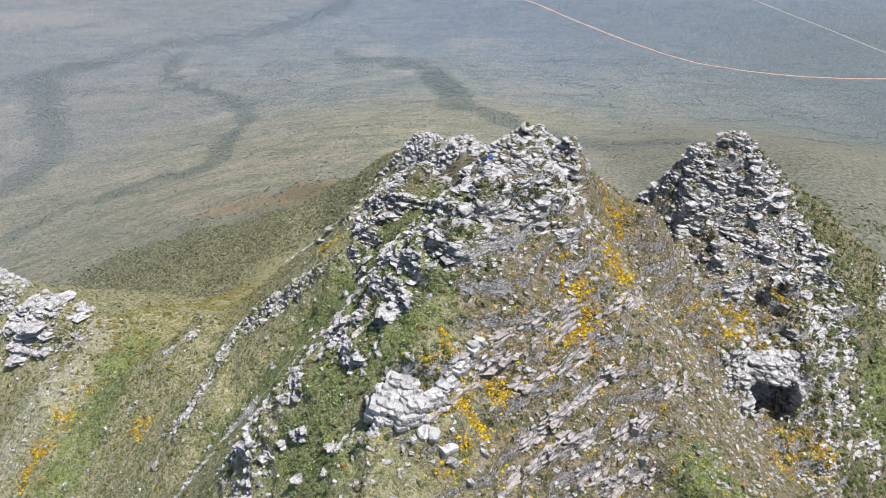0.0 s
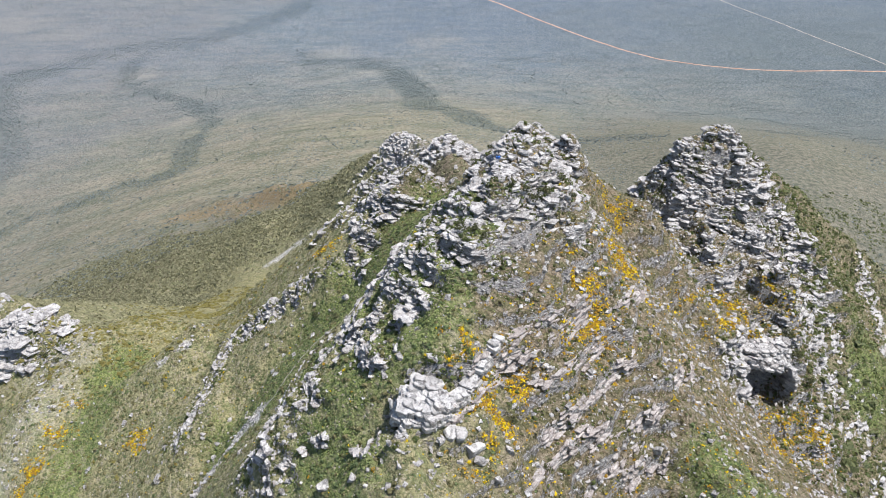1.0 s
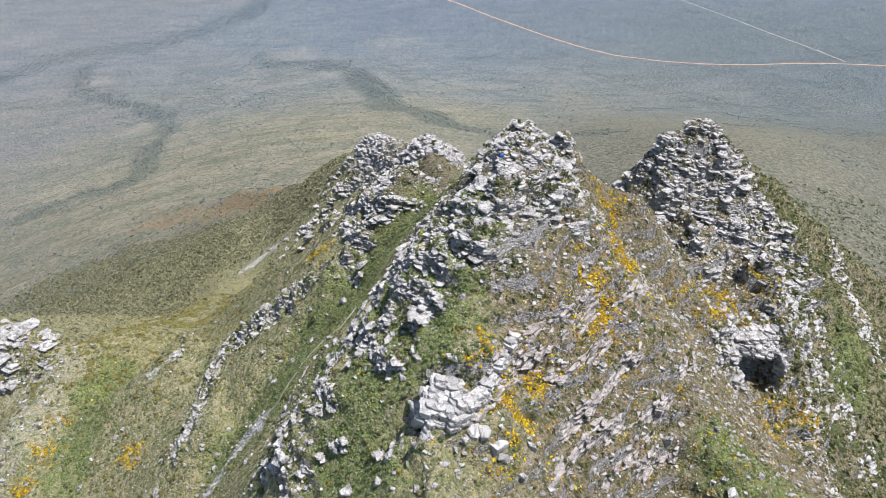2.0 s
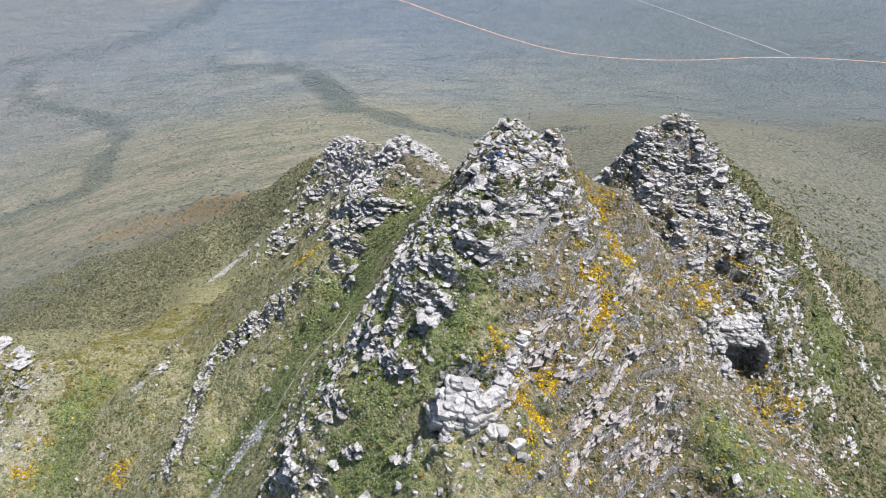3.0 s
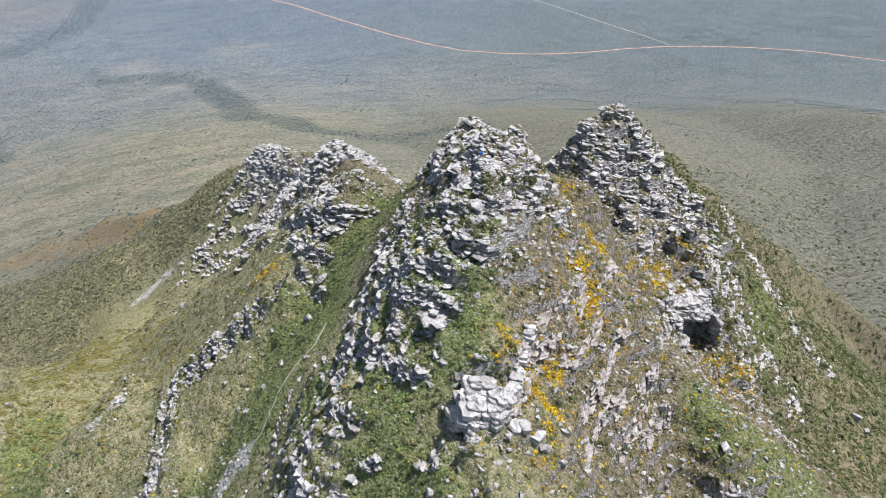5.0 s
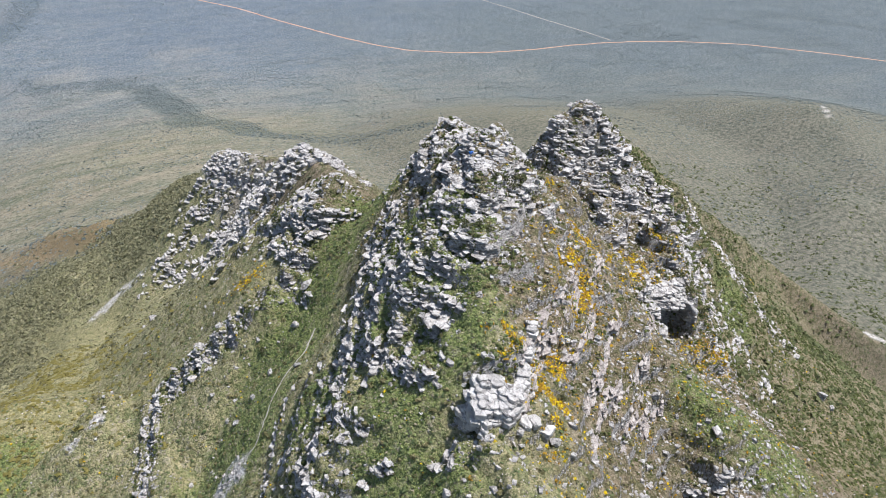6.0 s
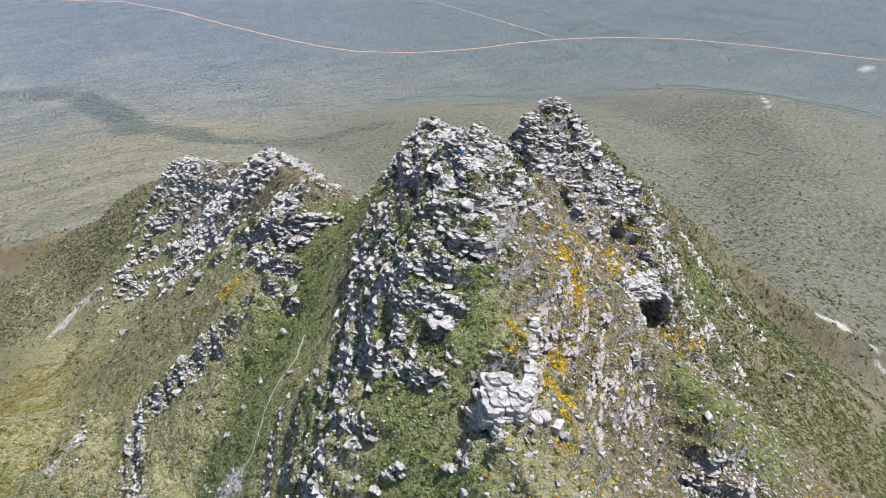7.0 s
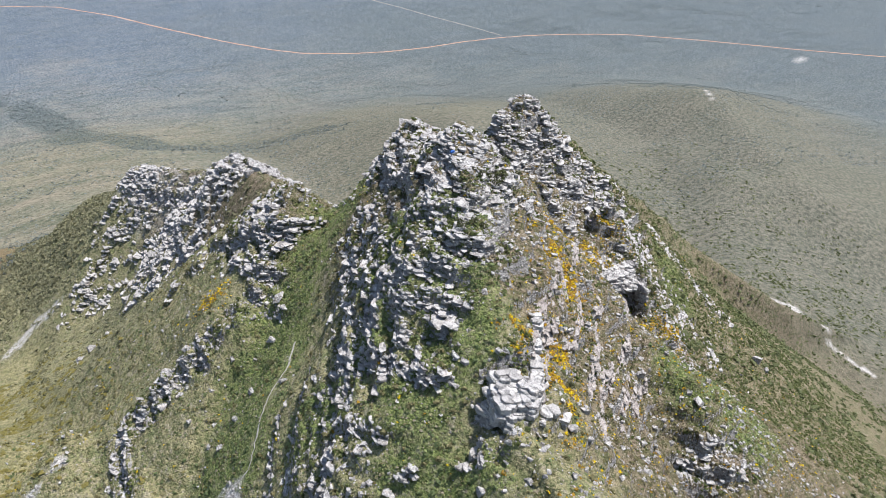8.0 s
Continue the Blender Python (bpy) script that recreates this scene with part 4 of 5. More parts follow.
        tagged(part("lower_slab", np_mesh("lower_slab", np.concatenate(vs), np.concatenate(fs), material), thing), kind="stuff")
    return thing


def outcrop(name, label, line, reach, cell, thick, gap, seed, far=False):
    courses(name, label, "rock outcrop", line, reach, cell, thick, gap, seed, singles=200 if not far else 130)


OUTCROPS = [
    ("dome_outcrop", "rounded pinkish-grey stony dome at the ridge end", [(-14, 452), (4, 462)], 16, 1.95, 0.45, 0.55, 27, True),
    ("summit_outcrop", "pale grey blocky quartzite summit crowned with stacked slabs", [(24, 190), (20, 170), (18, 156)], 15, 1.39, 0.38, 0.46, 1),
    ("shoulder_outcrop", "pale stacked blocks on the shoulder below the summit", [(16, 150), (9, 142), (2, 135)], 10, 1.32, 0.34, 0.42, 21),
    ("peak_outcrop", "rugged grey rock tower with layered blocks and scrub between", [(90, 229), (100, 235), (110, 236), (124, 222)], 16, 1.58, 0.45, 0.54, 2),
    ("face_outcrop", "layered grey rock face below the rock tower", [(88, 218), (100, 212), (112, 208), (104, 198), (92, 200)], 12, 1.45, 0.45, 0.54, 3),
    ("cliff_outcrop", "steep dark-sided cliff of broken grey beds", [(2, 176), (-9, 156), (-16, 146), (-24, 137)], 9, 1.19, 0.41, 0.66, 4),
    ("cliff_outcrop", "narrow upright cliff ribs of grey rock above the gully", [(-24, 137), (-30, 133), (-37, 126), (-42, 112), (-42, 98)], 7, 1.19, 0.45, 0.66, 22),
    ("step_outcrop", "broken grey rock steps among green shrubs", [(-14, 140), (-10, 126), (-17, 117), (-14, 112)], 6, 1.12, 0.34, 0.66, 23),
    ("rib_outcrop", "line of jagged grey rocks along a grassy rib", [(-44, 194), (-58, 194), (-70, 196)], 4.0, 1.06, 0.45, 0.56, 9),
    ("rib_outcrop", "upright jagged grey rocks low on the grassy rib", [(-73, 194), (-76, 184), (-79, 174), (-82, 160)], 3.0, 1.06, 0.49, 0.58, 25),
    ("crag_outcrop", "tilted pale grey slabs above a green gully", [(-22, 204), (-18, 216), (-6, 216)], 9, 1.58, 0.38, 0.5, 10),
    ("west_peak_outcrop", "broken grey crags on a lower rounded peak", [(-24, 318), (-10, 332), (10, 334), (20, 318)], 17, 1.95, 0.6, 0.64, 11, True),
    ("west_flank_outcrop", "dark-sided crags stepping down the flank of the ridge", [(-18, 262), (-30, 300), (-36, 346)], 15, 1.95, 0.6, 0.68, 26, True),
    ("west_end_outcrop", "broken grey crags stepping down a far ridge end", [(-24, 384), (-42, 420), (-60, 422), (-16, 450)], 21, 1.95, 0.6, 0.66, 12, True),
    ("knoll_outcrop", "smooth pale dome of cracked rock beside the meadow", [(-166, 227), (-152, 226)], 11, 2.6, 0.25, 0.44, 13),
    ("knoll_outcrop", "pale cracked rock dome beyond the meadow", [(-182, 243), (-194, 248)], 8, 1.58, 0.38, 0.25, 14),
    ("rim_outcrop", "scattered grey rocks along a steep scrubby rim", [(140, 205), (131, 190), (122, 165), (116, 143), (108, 120)], 6, 1.06, 0.41, 0.58, 15),
    ("flank_outcrop", "pale broken rib of rock down the scrubby flank", [(136.0, 207.0), (138.0, 192.0), (142.0, 181.0), (144.0, 166.0), (144.0, 151.0)], 6, 1.3, 0.42, 0.52, 31),
    ("flank_outcrop", "scattered pale rocks along the edge of the flank", [(195.0, 251.0), (178.0, 208.0), (179.0, 189.0), (183.0, 175.0)], 8, 1.4, 0.42, 0.54, 32),
    ("flank_outcrop", "low grey rocks on the far edge of the flank", [(134.0, 218.0), (136.0, 211.0), (122.0, 182.0), (134.0, 176.0), (132.0, 160.0)], 6, 1.3, 0.45, 0.56, 33),
    ("cave_outcrop", "dark layered rocks round a shallow cave", [(118, 184), (111, 174), (95, 172), (90, 158)], 7, 1.25, 0.45, 0.46, 16),
    ("foot_outcrop", "low grey rocks among green scrub", [(48, 92), (56, 91), (64, 87)], 4, 1.12, 0.38, 0.52, 17),
]
for row in OUTCROPS:
    outcrop(*row)


def block(thing, me, at, size, turn=(0, 0, 0), name="rock", label=""):
    """One placed rock of a thing, its turn in degrees from the lie of the beds."""
    ob = new(name, me)
    ob.parent = thing
    m = (Matrix(FRAME.tolist()) @ Euler([radians(a) for a in turn]).to_matrix()).to_4x4()
    ob.matrix_local = Matrix.Translation(Vector(at) - thing.location) @ m @ Matrix.Diagonal((*size, 1))
    return tagged(ob, label)


def cave():
    """Layered rock bridging the recess, and the rock at its sides."""
    g = np.random.RandomState(61)
    thing = tagged(new("cave_rock"), "dark overhanging layered rock mass roofing a shallow cave", "rock")
    thing.location = (104, 170, float(ground_at(104, 176)))
    slabs = SLAB_MESHES[STONE.name]
    for layer in range(6):
        front = 166.6 + 0.9 * layer
        for n in range(10):
            for b in range(3 if layer else 6):
                if g.rand() < 0.08:
                    continue
                x = 93.2 + 2.1 * n + g.normal() * 0.5
                at = (x, front + 2.0 * b + 0.05 * (x - 103) ** 2 + g.normal() * 0.4, 451.2 + 0.85 * layer - 0.012 * (x - 101) ** 2 * (layer < 4) + g.normal() * 0.15)
                f = g.uniform(0.8, 1.5)
                block(thing, slabs[g.randint(18)], at, (1.7 * f, 1.5 * f, g.uniform(0.4, 0.62)), (g.normal() * 5, g.normal() * 5, g.normal() * 25), "roof_rock")
    for layer in range(13):
        for x, y in ((94.0, 166.0), (93.6, 169.0), (112.4, 165.5), (112.6, 168.5)):
            at = (x + g.normal() * 0.5, y + g.normal() * 0.5, 437.0 + 1.0 * layer)
            block(thing, slabs[g.randint(18)], at, (g.uniform(1.2, 2.0), g.uniform(1.2, 1.9), 0.6), (g.normal() * 5, g.normal() * 5, g.normal() * 25), "side_rock")


def wall_rocks(name, label, line, tall, thick, width, seed):
    """A broken step in the ground along a line, faced with its own beds."""
    ledge = "ledge" in name
    warm = ledge and line[len(line) // 2][0] > -5
    courses(name, label, "rock ledge" if ledge else "cliff", line, (0.45 if warm else 0.7 if ledge else 1.2) + 0.24 * tall, width * (0.42 if warm else 0.48), thick * (0.6 if warm else 0.55), 0.25 if ledge else 0.46, seed,
            3.0 if warm else 1.6, PINK if warm else STONE, 60, 0.1 if ledge else -0.1, 0.07 if ledge else 0.16)


for row_no, row in enumerate(WALLS):
    wall_rocks(*row, 400 + row_no)


def pile(thing, shapes, at, size, turn, layers, g, name="slab"):
    """A mass of rock split along its beds into thick slabs of uneven reach."""
    m = Matrix(FRAME.tolist()) @ Euler([radians(a) for a in turn]).to_matrix()
    h = -size[2]
    cuts = g.uniform(0.5, 1.5, layers)
    cuts *= 2 * size[2] / cuts.sum()
    for k, t in enumerate(cuts):
        f = math.sqrt(max(0.15, 1 - ((h + 0.5 * t) / (1.2 * size[2])) ** 2)) * g.uniform(0.86, 1.06)
        across, deep = (max(1, int(round(2 * size[0] * f / 2.0))), max(1, int(round(2 * size[1] * f / 1.9))))
        for a in range(across):
            for b in range(deep):
                u, v = (a + 0.5) / across * 2 - 1 + g.normal() * 0.10 / across, (b + 0.5) / deep * 2 - 1 + g.normal() * 0.10 / deep
                if abs(u * v) > 0.42 and g.rand() < 0.6:
                    continue
                off = m @ Vector((u * size[0] * f * 0.92, v * size[1] * f * 0.92, h + 0.5 * t + g.normal() * 0.06 * t))
                ob = new(name, shapes[g.randint(len(shapes))])
                ob.parent = thing
                spin = Euler((g.normal() * 0.04, g.normal() * 0.04, g.normal() * 0.10 + math.pi * g.randint(2))).to_matrix()
                ob.matrix_local = Matrix.Translation(Vector(at) + off - thing.location) @ (m @ spin).to_4x4() @ Matrix.Diagonal((size[0] * f / across * g.uniform(1.1, 1.5), size[1] * f / deep * g.uniform(1.1, 1.5), t * 0.6, 1))
        h += t


def boulder():
    """The large pale boulder at the foot of the ledges: piled slabs."""
    g = np.random.RandomState(62)
    home = Vector((-9.5, 98.6, float(ground_at(-9.5, 98.6))))
    thing = tagged(new("boulder"), "huge white-grey layered boulder among green shrubs", "boulder")
    thing.location = home
    for i, (x, y, h, size, turn) in enumerate((
            (-9.4, 98.4, 1.2, (5.0, 4.0, 3.0), (4, 0, -67)), (-12.6, 100.6, 0.9, (2.8, 2.6, 2.8), (-4, 3, -40)), (-5.6, 98.0, 1.3, (3.0, 3.2, 2.4), (2, 4, -30)), (-8.0, 101.6, 1.8, (3.6, 2.4, 1.8), (0, 0, -60)),
            (-11.0, 95.8, 0.6, (2.6, 2.2, 2.0), (3, 0, -50)), (-7.4, 95.4, 0.8, (2.4, 2.0, 1.9), (0, 3, -20)),
            (-2.0, 100.2, 0.9, (2.8, 1.8, 1.8), (0, 2, -8)), (0.6, 103.6, 0.8, (3.2, 1.7, 1.7), (2, 0, 5)), (3.6, 107.2, 0.6, (2.9, 1.5, 1.5), (0, -2, 2)), (6.4, 110.6, 0.5, (2.6, 1.3, 1.3), (0, 2, 6)),
            (-2.6, 94.6, 0.3, (2.4, 1.3, 0.9), (0, 0, -60)), (0.6, 93.6, 0.2, (1.6, 1.1, 0.9), (4, 0, -20)))):
        pile(thing, SLAB_MESHES[WHITE.name], (x, y, float(ground_at(x, y)) + h - 0.4), size, turn, int(3.0 * size[2]), g)


def loose_boulders():
    """Single rocks that stand alone in the scrub."""
    g = np.random.RandomState(63)
    for x, y, s in ((-28, 93, 2.0), (-19, 97, 1.6), (-22, 90, 1.4), (2, 92, 1.7), (5, 90, 1.2), (8, 95, 1.3), (-34, 160, 1.3), (-40, 170, 1.5), (-46, 168, 1.2), (-52, 166, 1.4),
                    (-30, 178, 1.8), (-24, 186, 2.2), (-56, 178, 1.2), (45, 111, 1.6), (57, 100, 2.0), (66, 104, 1.3), (188, 154, 3.0), (191, 150, 2.2), (-88, 150, 1.6), (-70, 150, 1.2)):
        thing = tagged(new("loose_boulder", BIG_ROCKS[g.randint(8)]), "weathered grey boulder standing in low scrub", "boulder", "loose boulders")
        thing.matrix_world = Matrix.Translation((x, y, float(ground_at(x, y)) + 0.25 * s)) @ Euler((g.normal() * 0.2, g.normal() * 0.2, g.uniform(0, 6.3))).to_matrix().to_4x4() @ Matrix.Diagonal((s * 0.75, s * 0.55, s * 0.5, 1))


cave()
boulder()
loose_boulders()


def joined(name, pieces, material, label, category):
    vs, fs, off = [], [], 0
    for v, f in pieces:
        vs.append(v)
        fs.append(f + off)
        off += len(v)
    return tagged(new(name, np_mesh(name, np.concatenate(vs), np.concatenate(fs), material)), label, category, kind="stuff")


def sown(g, n, box, weight):
    """n places in the plan inside box, as thick as weight(x, y) says."""
    out = np.zeros((0, 2))
    while len(out) < n:
        a = np.stack([g.uniform(box[0], box[1], 4 * n), g.uniform(box[2], box[3], 4 * n)], -1)
        out = np.concatenate([out, a[g.rand(4 * n) < weight(a[:, 0], a[:, 1])]])
    return out[:n]


def rubble():
    g = np.random.RandomState(77)
    def weight(x, y):
        r = ground_at(x, y, ROCK)
        steep = np.clip(ground_at(x, y, STEEP), 0, 2)
        return np.clip(0.008 + 0.6 * ground_at(x, y, SCREE) + 0.17 * smooth(x - 0.8 * (y - 104), -14, 4) * smooth(x, 110, 80) + 0.55 * r ** 1.3 + 0.06 * steep * smooth(fbm(x / 12, y / 12, 81, 3), 0.0, 0.5), 0, 1) * smooth(ground_at(x, y), 385, 410)
    pieces = []
    per = 1500
    for p, t in CHIPS:
        xy = sown(g, per, (-190, 190, 62, 250), weight)
        s = 0.26 * (5.5 ** (g.rand(per) ** 2.4))
        sizes = np.stack([s * g.uniform(0.45, 0.75, per), s * g.uniform(0.35, 0.55, per), s * g.uniform(0.2, 0.45, per)], -1)
        at = np.concatenate([xy, (ground_at(xy[:, 0], xy[:, 1]) + 0.05 * sizes[:, 2])[:, None]], 1)
        pieces.append(scatter(p, t, at, spun(g, per, FRAME, 0.2), sizes))
    joined("scattered_rocks", pieces, STONE, "small pale grey stones strewn over the slopes", "rocks")
    pieces = []
    for p, t in LITTLE[:5]:
        xy = sown(g, 260, (-110, 60, 250, 480), weight)
        s = 0.8 * (5.0 ** (g.rand(260) ** 1.6))
        sizes = np.stack([s * g.uniform(0.45, 0.75, 260), s * g.uniform(0.35, 0.55, 260), s * g.uniform(0.25, 0.5, 260)], -1)
        at = np.concatenate([xy, (ground_at(xy[:, 0], xy[:, 1]) + 0.15 * sizes[:, 2])[:, None]], 1)
        pieces.append(scatter(p, t, at, spun(g, 260, FRAME, 0.2), sizes))
    joined("ridge_rocks", pieces, STONE, "grey broken rocks on the far ridge", "rocks")


rubble()


# ---- plants ----
def tuft(seed, n, spread=0.5, lift=0.35):
    """A low shrub inside a unit dome: n leafy sprays as single triangles facing all ways."""
    g = np.random.RandomState(seed)
    d = g.normal(size=(n, 3))
    d[:, 2] = np.abs(d[:, 2]) * 0.9 + 0.05
    d /= np.linalg.norm(d, axis=1)[:, None]
    c = d * g.uniform(0.55, 0.95, n)[:, None] * (1, 1, 0.85)
    a = np.cross(d, g.normal(size=(n, 3)))
    a /= np.linalg.norm(a, axis=1)[:, None]
    b = np.cross(d, a)
    r = g.uniform(0.6, 1.2, n)[:, None] * spread
    up = d * r * lift
    v = np.stack([c + a * r - up, c - 0.5 * a * r + 0.85 * b * r, c - 0.5 * a * r - 0.85 * b * r + up], 1)
    return v.reshape(-1, 3), np.arange(3 * n).reshape(n, 3)


TUFTS = [tuft(s, 13, 0.45) for s in range(5)]
CUSHIONS = [tuft(60 + s, 10, 0.55, 0.25) for s in range(4)]
SMALL = [tuft(20 + s, 7, 0.8) for s in range(4)]
SPECKS = [tuft(40 + s, 4, 1.0) for s in range(3)]


def shrubs(name, material, label, n, box, weight, size, seed, tall=0.75, shapes=None, category="shrubs", power=1.6):
    g = np.random.RandomState(seed)
    pieces = []
    shapes = shapes or TUFTS
    per = n // len(shapes)
    for p, t in shapes:
        xy = sown(g, per, box, weight)
        s = size[0] * (size[1] / size[0]) ** (g.rand(per) ** power)
        sizes = np.stack([s, s * g.uniform(0.8, 1.2, per), s * tall * g.uniform(0.7, 1.2, per)], -1)
        at = np.concatenate([xy, (ground_at(xy[:, 0], xy[:, 1]) - 0.1 * s)[:, None]], 1)
        pieces.append(scatter(p, t, at, spun(g, per, None, 0.12), sizes))
    return joined(name, pieces, material, label, category)


NEAR = (-190, 205, 62, 250)
BLOOMS = [(-39, 204, 4), (-92, 140, 3), (90, 178, 6), (114, 186, 6), (76, 170, 5), (103, 176, 6), (104, 153, 6), (118, 156, 6), (28, 133, 5), (11, 107, 4), (2, 105, 4), (22, 121, 5), (1, 95, 4), (50, 176, 6), (44, 148, 6), (-132, 194, 3), (-135, 183, 4), (-138, 170, 4), (-140, 163, 3), (-102, 172, 4), (-2, 111, 3), (6, 100, 4), (32, 126, 5), (20, 112, 4), (96, 186, 7)]


def off_path(x, y):
    return smooth(away(x, y, TRAIL), 0.9, 1.8) * (1 - 0.9 * ground_at(x, y, SCREE))


def heath_weight(x, y):
    return np.clip(0.75 - 0.45 * ground_at(x, y, ROCK) - 0.25 * ground_at(x, y, MEADOW) + 0.5 * fbm(x / 9, y / 9, 91, 3), 0.02, 1) * off_path(x, y)


def lush_weight(x, y):
    return np.clip(ground_at(x, y, GREENS) * 1.1 + 0.10 * smooth(fbm(x / 11, y / 11, 92, 3), 0.1, 0.5), 0, 1) * off_path(x, y)


def bloom_weight(x, y):
    w = 0.004 + 0.035 * smooth(x - 0.8 * (y - 104), -14, 4) * smooth(x, 120, 80)
    for bx, by, r in BLOOMS:
        w = w + np.exp(-((x - bx) ** 2 + (y - by) ** 2) / (r * r * 0.8))
    return np.clip(w, 0, 1) * smooth(fbm(x / 2.5, y / 2.5, 93, 2), -0.25, 0.35)


def fresh_weight(x, y):
    return np.clip(ground_at(x, y, WEST) + 0.15, 0, 1) * heath_weight(x, y)


def brown_weight(x, y):
    return (1 - 0.8 * ground_at(x, y, WEST)) * heath_weight(x, y)


shrubs("heath_shrubs", HEATH, "low olive and brown heath shrubs covering the slopes", 12000, NEAR, brown_weight, (0.22, 0.8), 201, 0.75, TUFTS, "shrubs", 2.0)
shrubs("fresh_shrubs", FRESH, "low yellow-green shrubs on the grassy slopes", 16000, NEAR, fresh_weight, (0.2, 0.65), 212, 0.5, CUSHIONS, "shrubs", 2.0)
shrubs("dark_shrubs", HEATH, "darker rounded shrubs standing among the low scrub", 6000, NEAR, heath_weight, (0.5, 1.25), 213, 0.8, TUFTS)
shrubs("grey_shrubs", GREY, "dry grey-green tussocks and low shrubs", 24000, NEAR, heath_weight, (0.16, 0.48), 202, 0.6, SMALL)
shrubs("green_shrubs", LUSH, "dense bright green shrubs in gullies and below ledges", 20000, NEAR, lush_weight, (0.18, 0.6), 203, 0.5, CUSHIONS, "shrubs", 2.0)
DEEP = leaves("deep_green_foliage", (0.050, 0.080, 0.036), (0.21, 0.265, 0.115), (0.24, 0.26, 0.12), 0.15)
shrubs("gully_shrubs", DEEP, "rounded deep green shrubs in the gullies and on the cliff ledges", 7000, NEAR, lambda x, y: np.clip(lush_weight(x, y) + 0.12 * ground_at(x, y, WEST), 0, 1), (0.35, 1.0), 214, 0.7, TUFTS)
shrubs("flowering_shrubs", FLOWER, "yellow flowering shrubs between grey ledges", 6000, NEAR, bloom_weight, (0.16, 0.55), 204, 0.7, SMALL)
shrubs("orange_shrubs", RUST, "orange-tinged dry flowering shrubs", 4800, NEAR, bloom_weight, (0.2, 0.6), 205, 0.7, SMALL)


CREVICE = leaves("crevice_foliage", (0.035, 0.052, 0.020), (0.165, 0.195, 0.065), (0.24, 0.245, 0.10), 0.12)


def crevice_weight(x, y):
    return ground_at(x, y, ROCK) * smooth(fbm(x / 5, y / 5, 98, 3), -0.25, 0.3) * off_path(x, y)


def flank_weight(x, y):
    return np.clip(smooth(x + 8 * fbm(x / 10, y / 10, 99, 2), 108, 128) * (0.55 + 0.6 * fbm(x / 8, y / 8, 100, 3)), 0, 1)


shrubs("crevice_shrubs", CREVICE, "dark green shrubs rooted in the cracks of the outcrops", 9000, NEAR, crevice_weight, (0.35, 1.0), 215, 0.85, TUFTS)
shrubs("flank_shrubs", CREVICE, "dense dark olive shrubs on the steep eastern flank", 16000, (100, 250, 90, 300), flank_weight, (0.3, 1.0), 216, 0.8, SMALL)
HUMMOCK = leaves("meadow_foliage", (0.150, 0.148, 0.045), (0.270, 0.225, 0.065), (0.31, 0.27, 0.11))
shrubs("meadow_shrubs", HUMMOCK, "low yellow-olive cushion shrubs on the meadow", 3200, (-185, -60, 130, 400), lambda x, y: ground_at(x, y, MEADOW) * smooth(fbm(x / 9, y / 9, 97, 3), -0.3, 0.3) + 0.02, (0.5, 1.7), 211, 0.4, SMALL)


def ridge_weight(x, y):
    return np.clip(0.6 - 0.7 * ground_at(x, y, ROCK) - 0.6 * ground_at(x, y, MEADOW) + 0.4 * fbm(x / 16, y / 16, 94, 3), 0.02, 1)


shrubs("ridge_shrubs", DARK, "olive shrubs on the flanks of the far ridge", 12000, (-200, 330, 250, 520), ridge_weight, (0.6, 1.8), 206, 0.8, SMALL)
shrubs("hillside_bushes", DARK, "dense dark green bushes on the lower hillside", 14000, (-520, 0, 300, 720), lambda x, y: ground_at(x, y, WOOD) * 0.95 + 0.03, (0.9, 2.1), 207, 0.95, SMALL)
FLANK = leaves("flank_foliage", (0.060, 0.082, 0.038), (0.215, 0.235, 0.105), (0.30, 0.295, 0.16), 0.12)
shrubs("east_bushes", FLANK, "dark green scrub on the far eastern slope", 16000, (125, 900, 60, 760), lambda x, y: np.clip(0.4 + 0.6 * fbm(x / 30, y / 30, 95, 3), 0.05, 1) * (1 - ground_at(x, y, SCREE)) * smooth(x, 1000, 200), (0.8, 2.3), 208, 0.85, SMALL)


def wood_weight(x, y):
    road = np.minimum(away(x, y, ROAD), away(x, y, TRACK))
    return np.clip(0.16 + 0.95 * ground_at(x, y, WOOD) - 0.12 * ground_at(x, y, PALE) + 0.3 * fbm(x / 90, y / 90, 96, 4), 0.01, 1) * smooth(road, 6, 14) * (0.12 + 0.88 * smooth(away(x, y, [(300, 560), (420, 700), (524, 876), (560, 1100), (560, 1350)]), 60, 200))


shrubs("mallee_trees", MALLEE, "dark scattered mallee trees and bushes over the plain", 110000, (-1300, 2600, 560, 2300), wood_weight, (0.8, 2.3), 209, 0.6, SPECKS, "trees")
shrubs("far_trees", MALLEE, "dark distant trees dotted over the far plain", 70000, (-1700, 3800, 1700, 3700), wood_weight, (1.1, 3.0), 210, 0.6, SPECKS, "trees")


# ---- single bushes and things on the tops ----
WOOD_BARK = earth("grey_bark", (0.10, 0.085, 0.07), (0.18, 0.155, 0.13), 3.0)
BUSH = leaves("olive_bush_foliage", (0.050, 0.060, 0.028), (0.125, 0.130, 0.065), (0.17, 0.165, 0.09), 0.12)


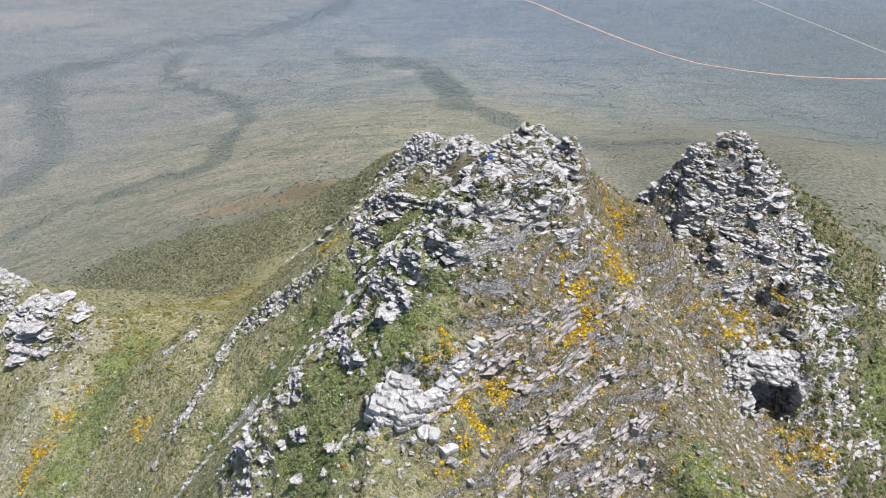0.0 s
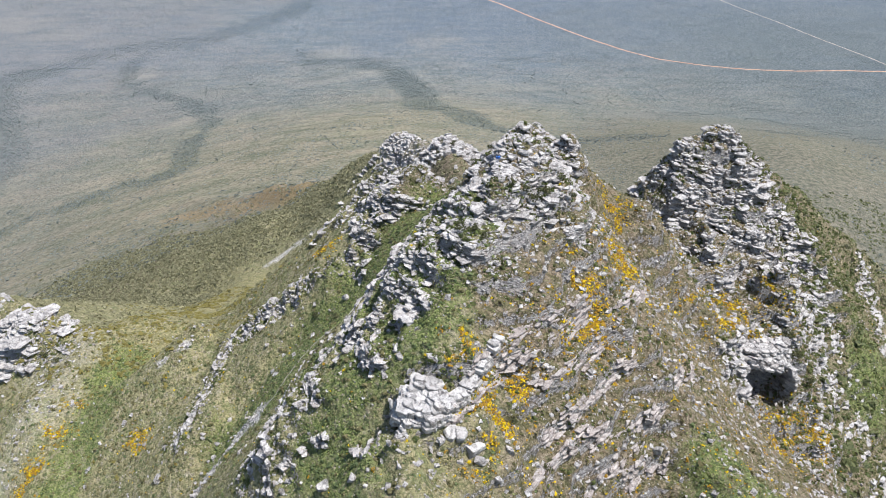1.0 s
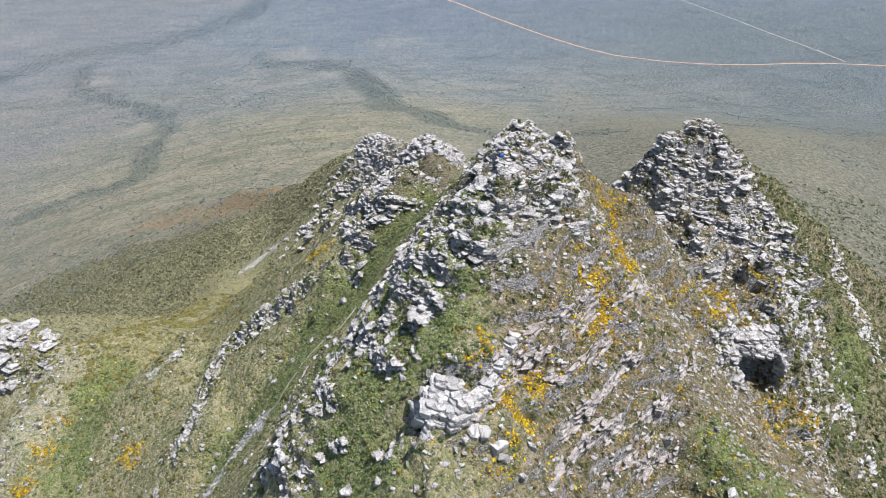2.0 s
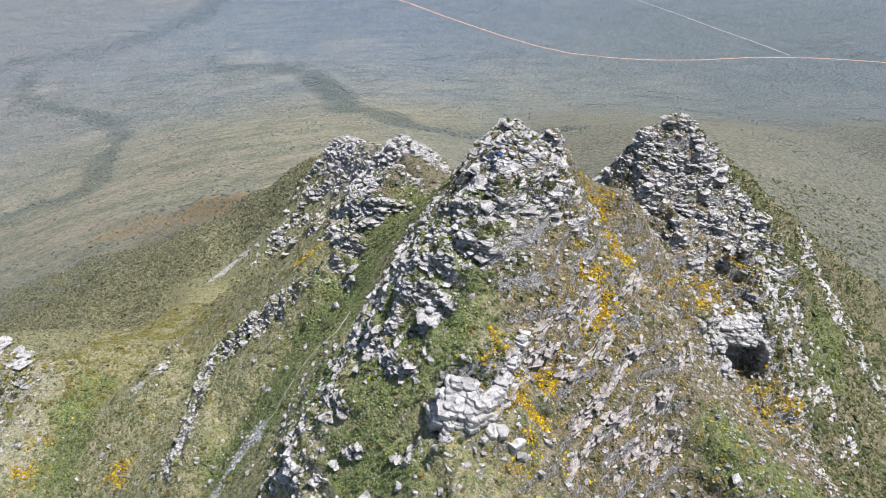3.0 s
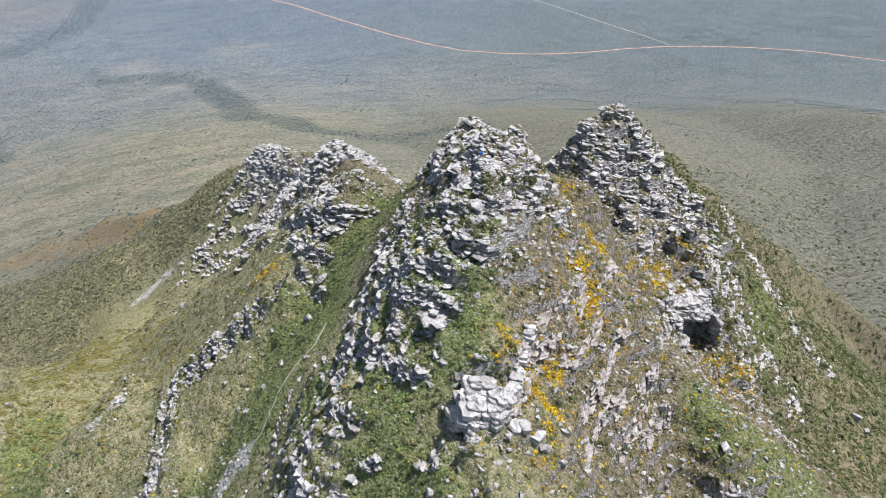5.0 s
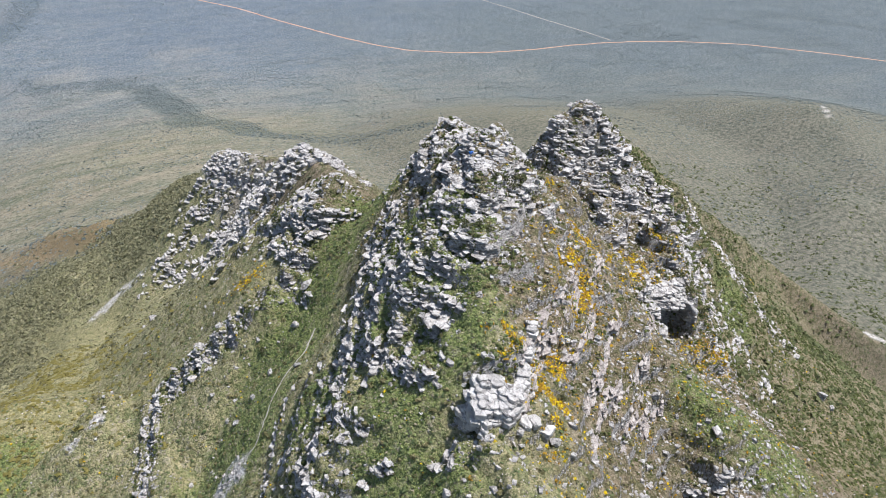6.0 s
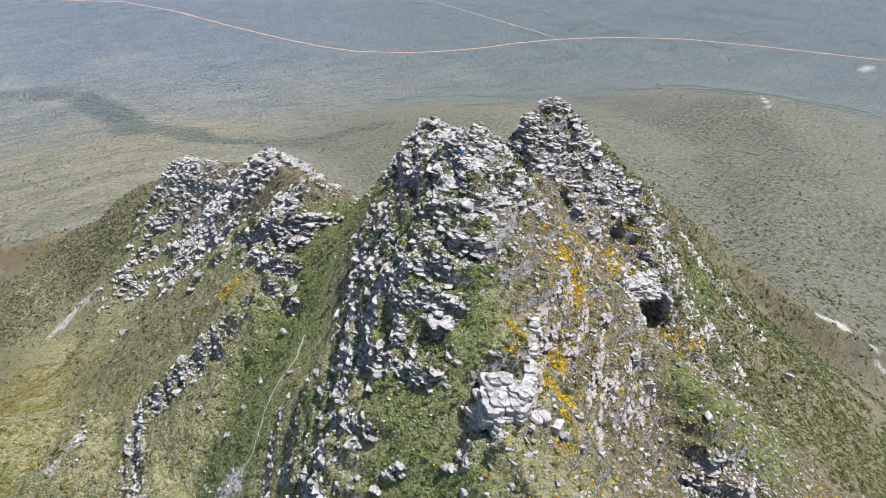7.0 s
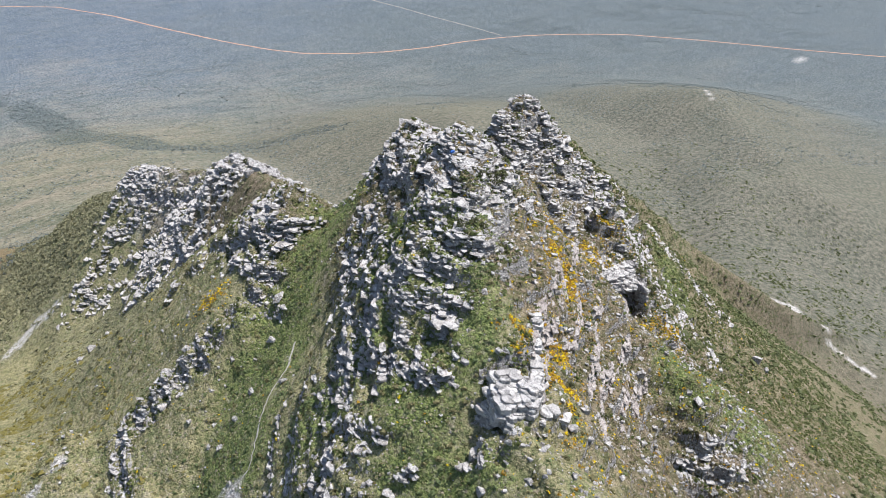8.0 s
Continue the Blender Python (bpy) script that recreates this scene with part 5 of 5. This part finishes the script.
def bush_crown(seed, n=170):
    """A rounded, uneven crown of many small sprays, about 2 m across."""
    g = np.random.RandomState(seed)
    vs, fs = [], []
    lobes = [(g.normal(size=3) * (0.38, 0.38, 0.16) + (0, 0, 0.75), g.uniform(0.42, 0.66)) for _ in range(6)]
    for i in range(n):
        c, r = lobes[g.randint(6)]
        d = g.normal(size=3)
        d /= np.linalg.norm(d)
        at = c + d * r * g.uniform(0.7, 1.0) * (1, 1, 0.8)
        a = np.cross(d, g.normal(size=3))
        a /= np.linalg.norm(a)
        b = np.cross(d, a)
        s = g.uniform(0.10, 0.22)
        vs += [at + a * s, at - 0.5 * a * s + 0.8 * b * s + 0.3 * d * s, at - 0.5 * a * s - 0.8 * b * s]
        fs.append([3 * i, 3 * i + 1, 3 * i + 2])
    return np.array(vs), np.array(fs)


def stem_mesh(seed):
    """One bent, tapered stem."""
    g = np.random.RandomState(seed)
    path = [np.zeros(3)]
    way = np.array((g.normal() * 0.5, g.normal() * 0.5, 1.0))
    for _ in range(3):
        path.append(path[-1] + way * 0.26)
        way = way + g.normal(size=3) * (0.3, 0.3, 0.1)
    vs, fs = [], []
    for i, q in enumerate(path):
        r = 0.06 * (1 - 0.22 * i)
        vs += [q + np.array((r * math.cos(a), r * math.sin(a), 0)) for a in np.arange(5) * 2 * math.pi / 5]
    for i in range(3):
        for j in range(5):
            fs.append([5 * i + j, 5 * i + (j + 1) % 5, 5 * i + 5 + (j + 1) % 5, 5 * i + 5 + j])
    return np_mesh("stem", np.array(vs), np.array(fs), WOOD_BARK, True)


def bush(seed):
    thing = tagged(new("bush"), "rounded dark olive bush growing between pale rocks", "bush", "summit bushes")
    part("foliage", np_mesh("foliage", *bush_crown(seed), BUSH), thing)
    for k in range(3):
        part("stem", stem_mesh(seed * 10 + k), thing, "grey woody stem")
    return thing


def bushes():
    g = np.random.RandomState(65)
    kinds = [bush(1), bush(2), bush(3)]
    spots = [(8, 143, 1.5), (13, 141, 1.3), (16.5, 142.5, 1.7), (19, 141.5, 1.5), (21.5, 143, 1.6), (26, 149, 1.4), (28, 146, 1.3), (2, 160, 1.3), (1, 131, 1.5), (-3, 132, 1.4), (3.5, 130, 1.3), (6, 129.5, 1.1),
             (114, 178, 1.8), (116, 172, 1.6), (119, 167, 1.7), (122, 176, 1.5), (120, 160, 1.4), (14, 185, 1.3), (7, 162, 1.2), (11, 168, 1.1), (101, 234, 1.7), (94, 225, 1.5), (112, 234, 1.6), (104, 227, 1.3),
             (-17, 331, 2.2), (6, 322, 2.0), (14, 326, 2.0), (9, 101, 1.0), (16, 97, 1.1), (-40, 180, 1.2), (-33, 172, 1.1), (-151, 218, 1.5), (-158, 216, 1.4), (-146, 216, 1.3)]
    for i, (x, y, s) in enumerate(spots):
        m = Matrix.Translation((x, y, float(ground_at(x, y)) + 0.15)) @ Euler((0, 0, g.uniform(0, 6.3))).to_matrix().to_4x4()
        ob = kinds[i % 3] if i < 3 else copy_thing(kinds[i % 3], m)
        ob.matrix_world = m @ Matrix.Diagonal((s, s, s * g.uniform(0.75, 0.95), 1))


def bag():
    """A blue bag left on the summit rocks."""
    k = Mat("blue_cloth", 0.7, 0.3)
    blue = k.finish(k.mix(k.noise(k.place(), 9, 3), (0.02, 0.10, 0.38), (0.04, 0.17, 0.52)))
    k = Mat("dark_webbing", 0.8, 0.2)
    web = k.finish(k.mix(k.noise(k.place(), 20, 2), (0.02, 0.02, 0.03), (0.06, 0.06, 0.07)))
    x, y = 11.0, 149.5
    thing = tagged(new("bag"), "small blue cloth bag lying on the summit rocks", "bag")
    thing.location = (x, y, float(ground_at(x, y)) + 1.5)
    p, t = rock_shape(501, 4, 4.0, 2, 0.02)
    part("body", np_mesh("bag_body", p * (0.55, 0.34, 0.26), t, blue, True), thing)
    for side in (-0.18, 0.18):
        p, t = rock_shape(502, 2, 9.0, 0, 0.0)
        strap = part("strap", np_mesh("bag_strap", p * (0.04, 0.36, 0.28), t, web), thing, "dark webbing strap")
        strap.location = (side, 0, 0)


def cairn():
    g = np.random.RandomState(66)
    x, y = 8.5, 150.5
    thing = tagged(new("cairn"), "small upright cairn of stacked grey stones", "cairn")
    thing.location = (x, y, float(ground_at(x, y)) + 0.9)
    h = 0.0
    for k in range(6):
        ob = part("stone", ROCKS[k], thing)
        s = 0.55 - 0.06 * k
        ob.matrix_local = Matrix.Translation((g.normal() * 0.05, g.normal() * 0.05, h)) @ Euler((0, 0, g.uniform(0, 6))).to_matrix().to_4x4() @ Matrix.Diagonal((s, s * 0.8, 0.2, 1))
        h += 0.36


bushes()
bag()
cairn()
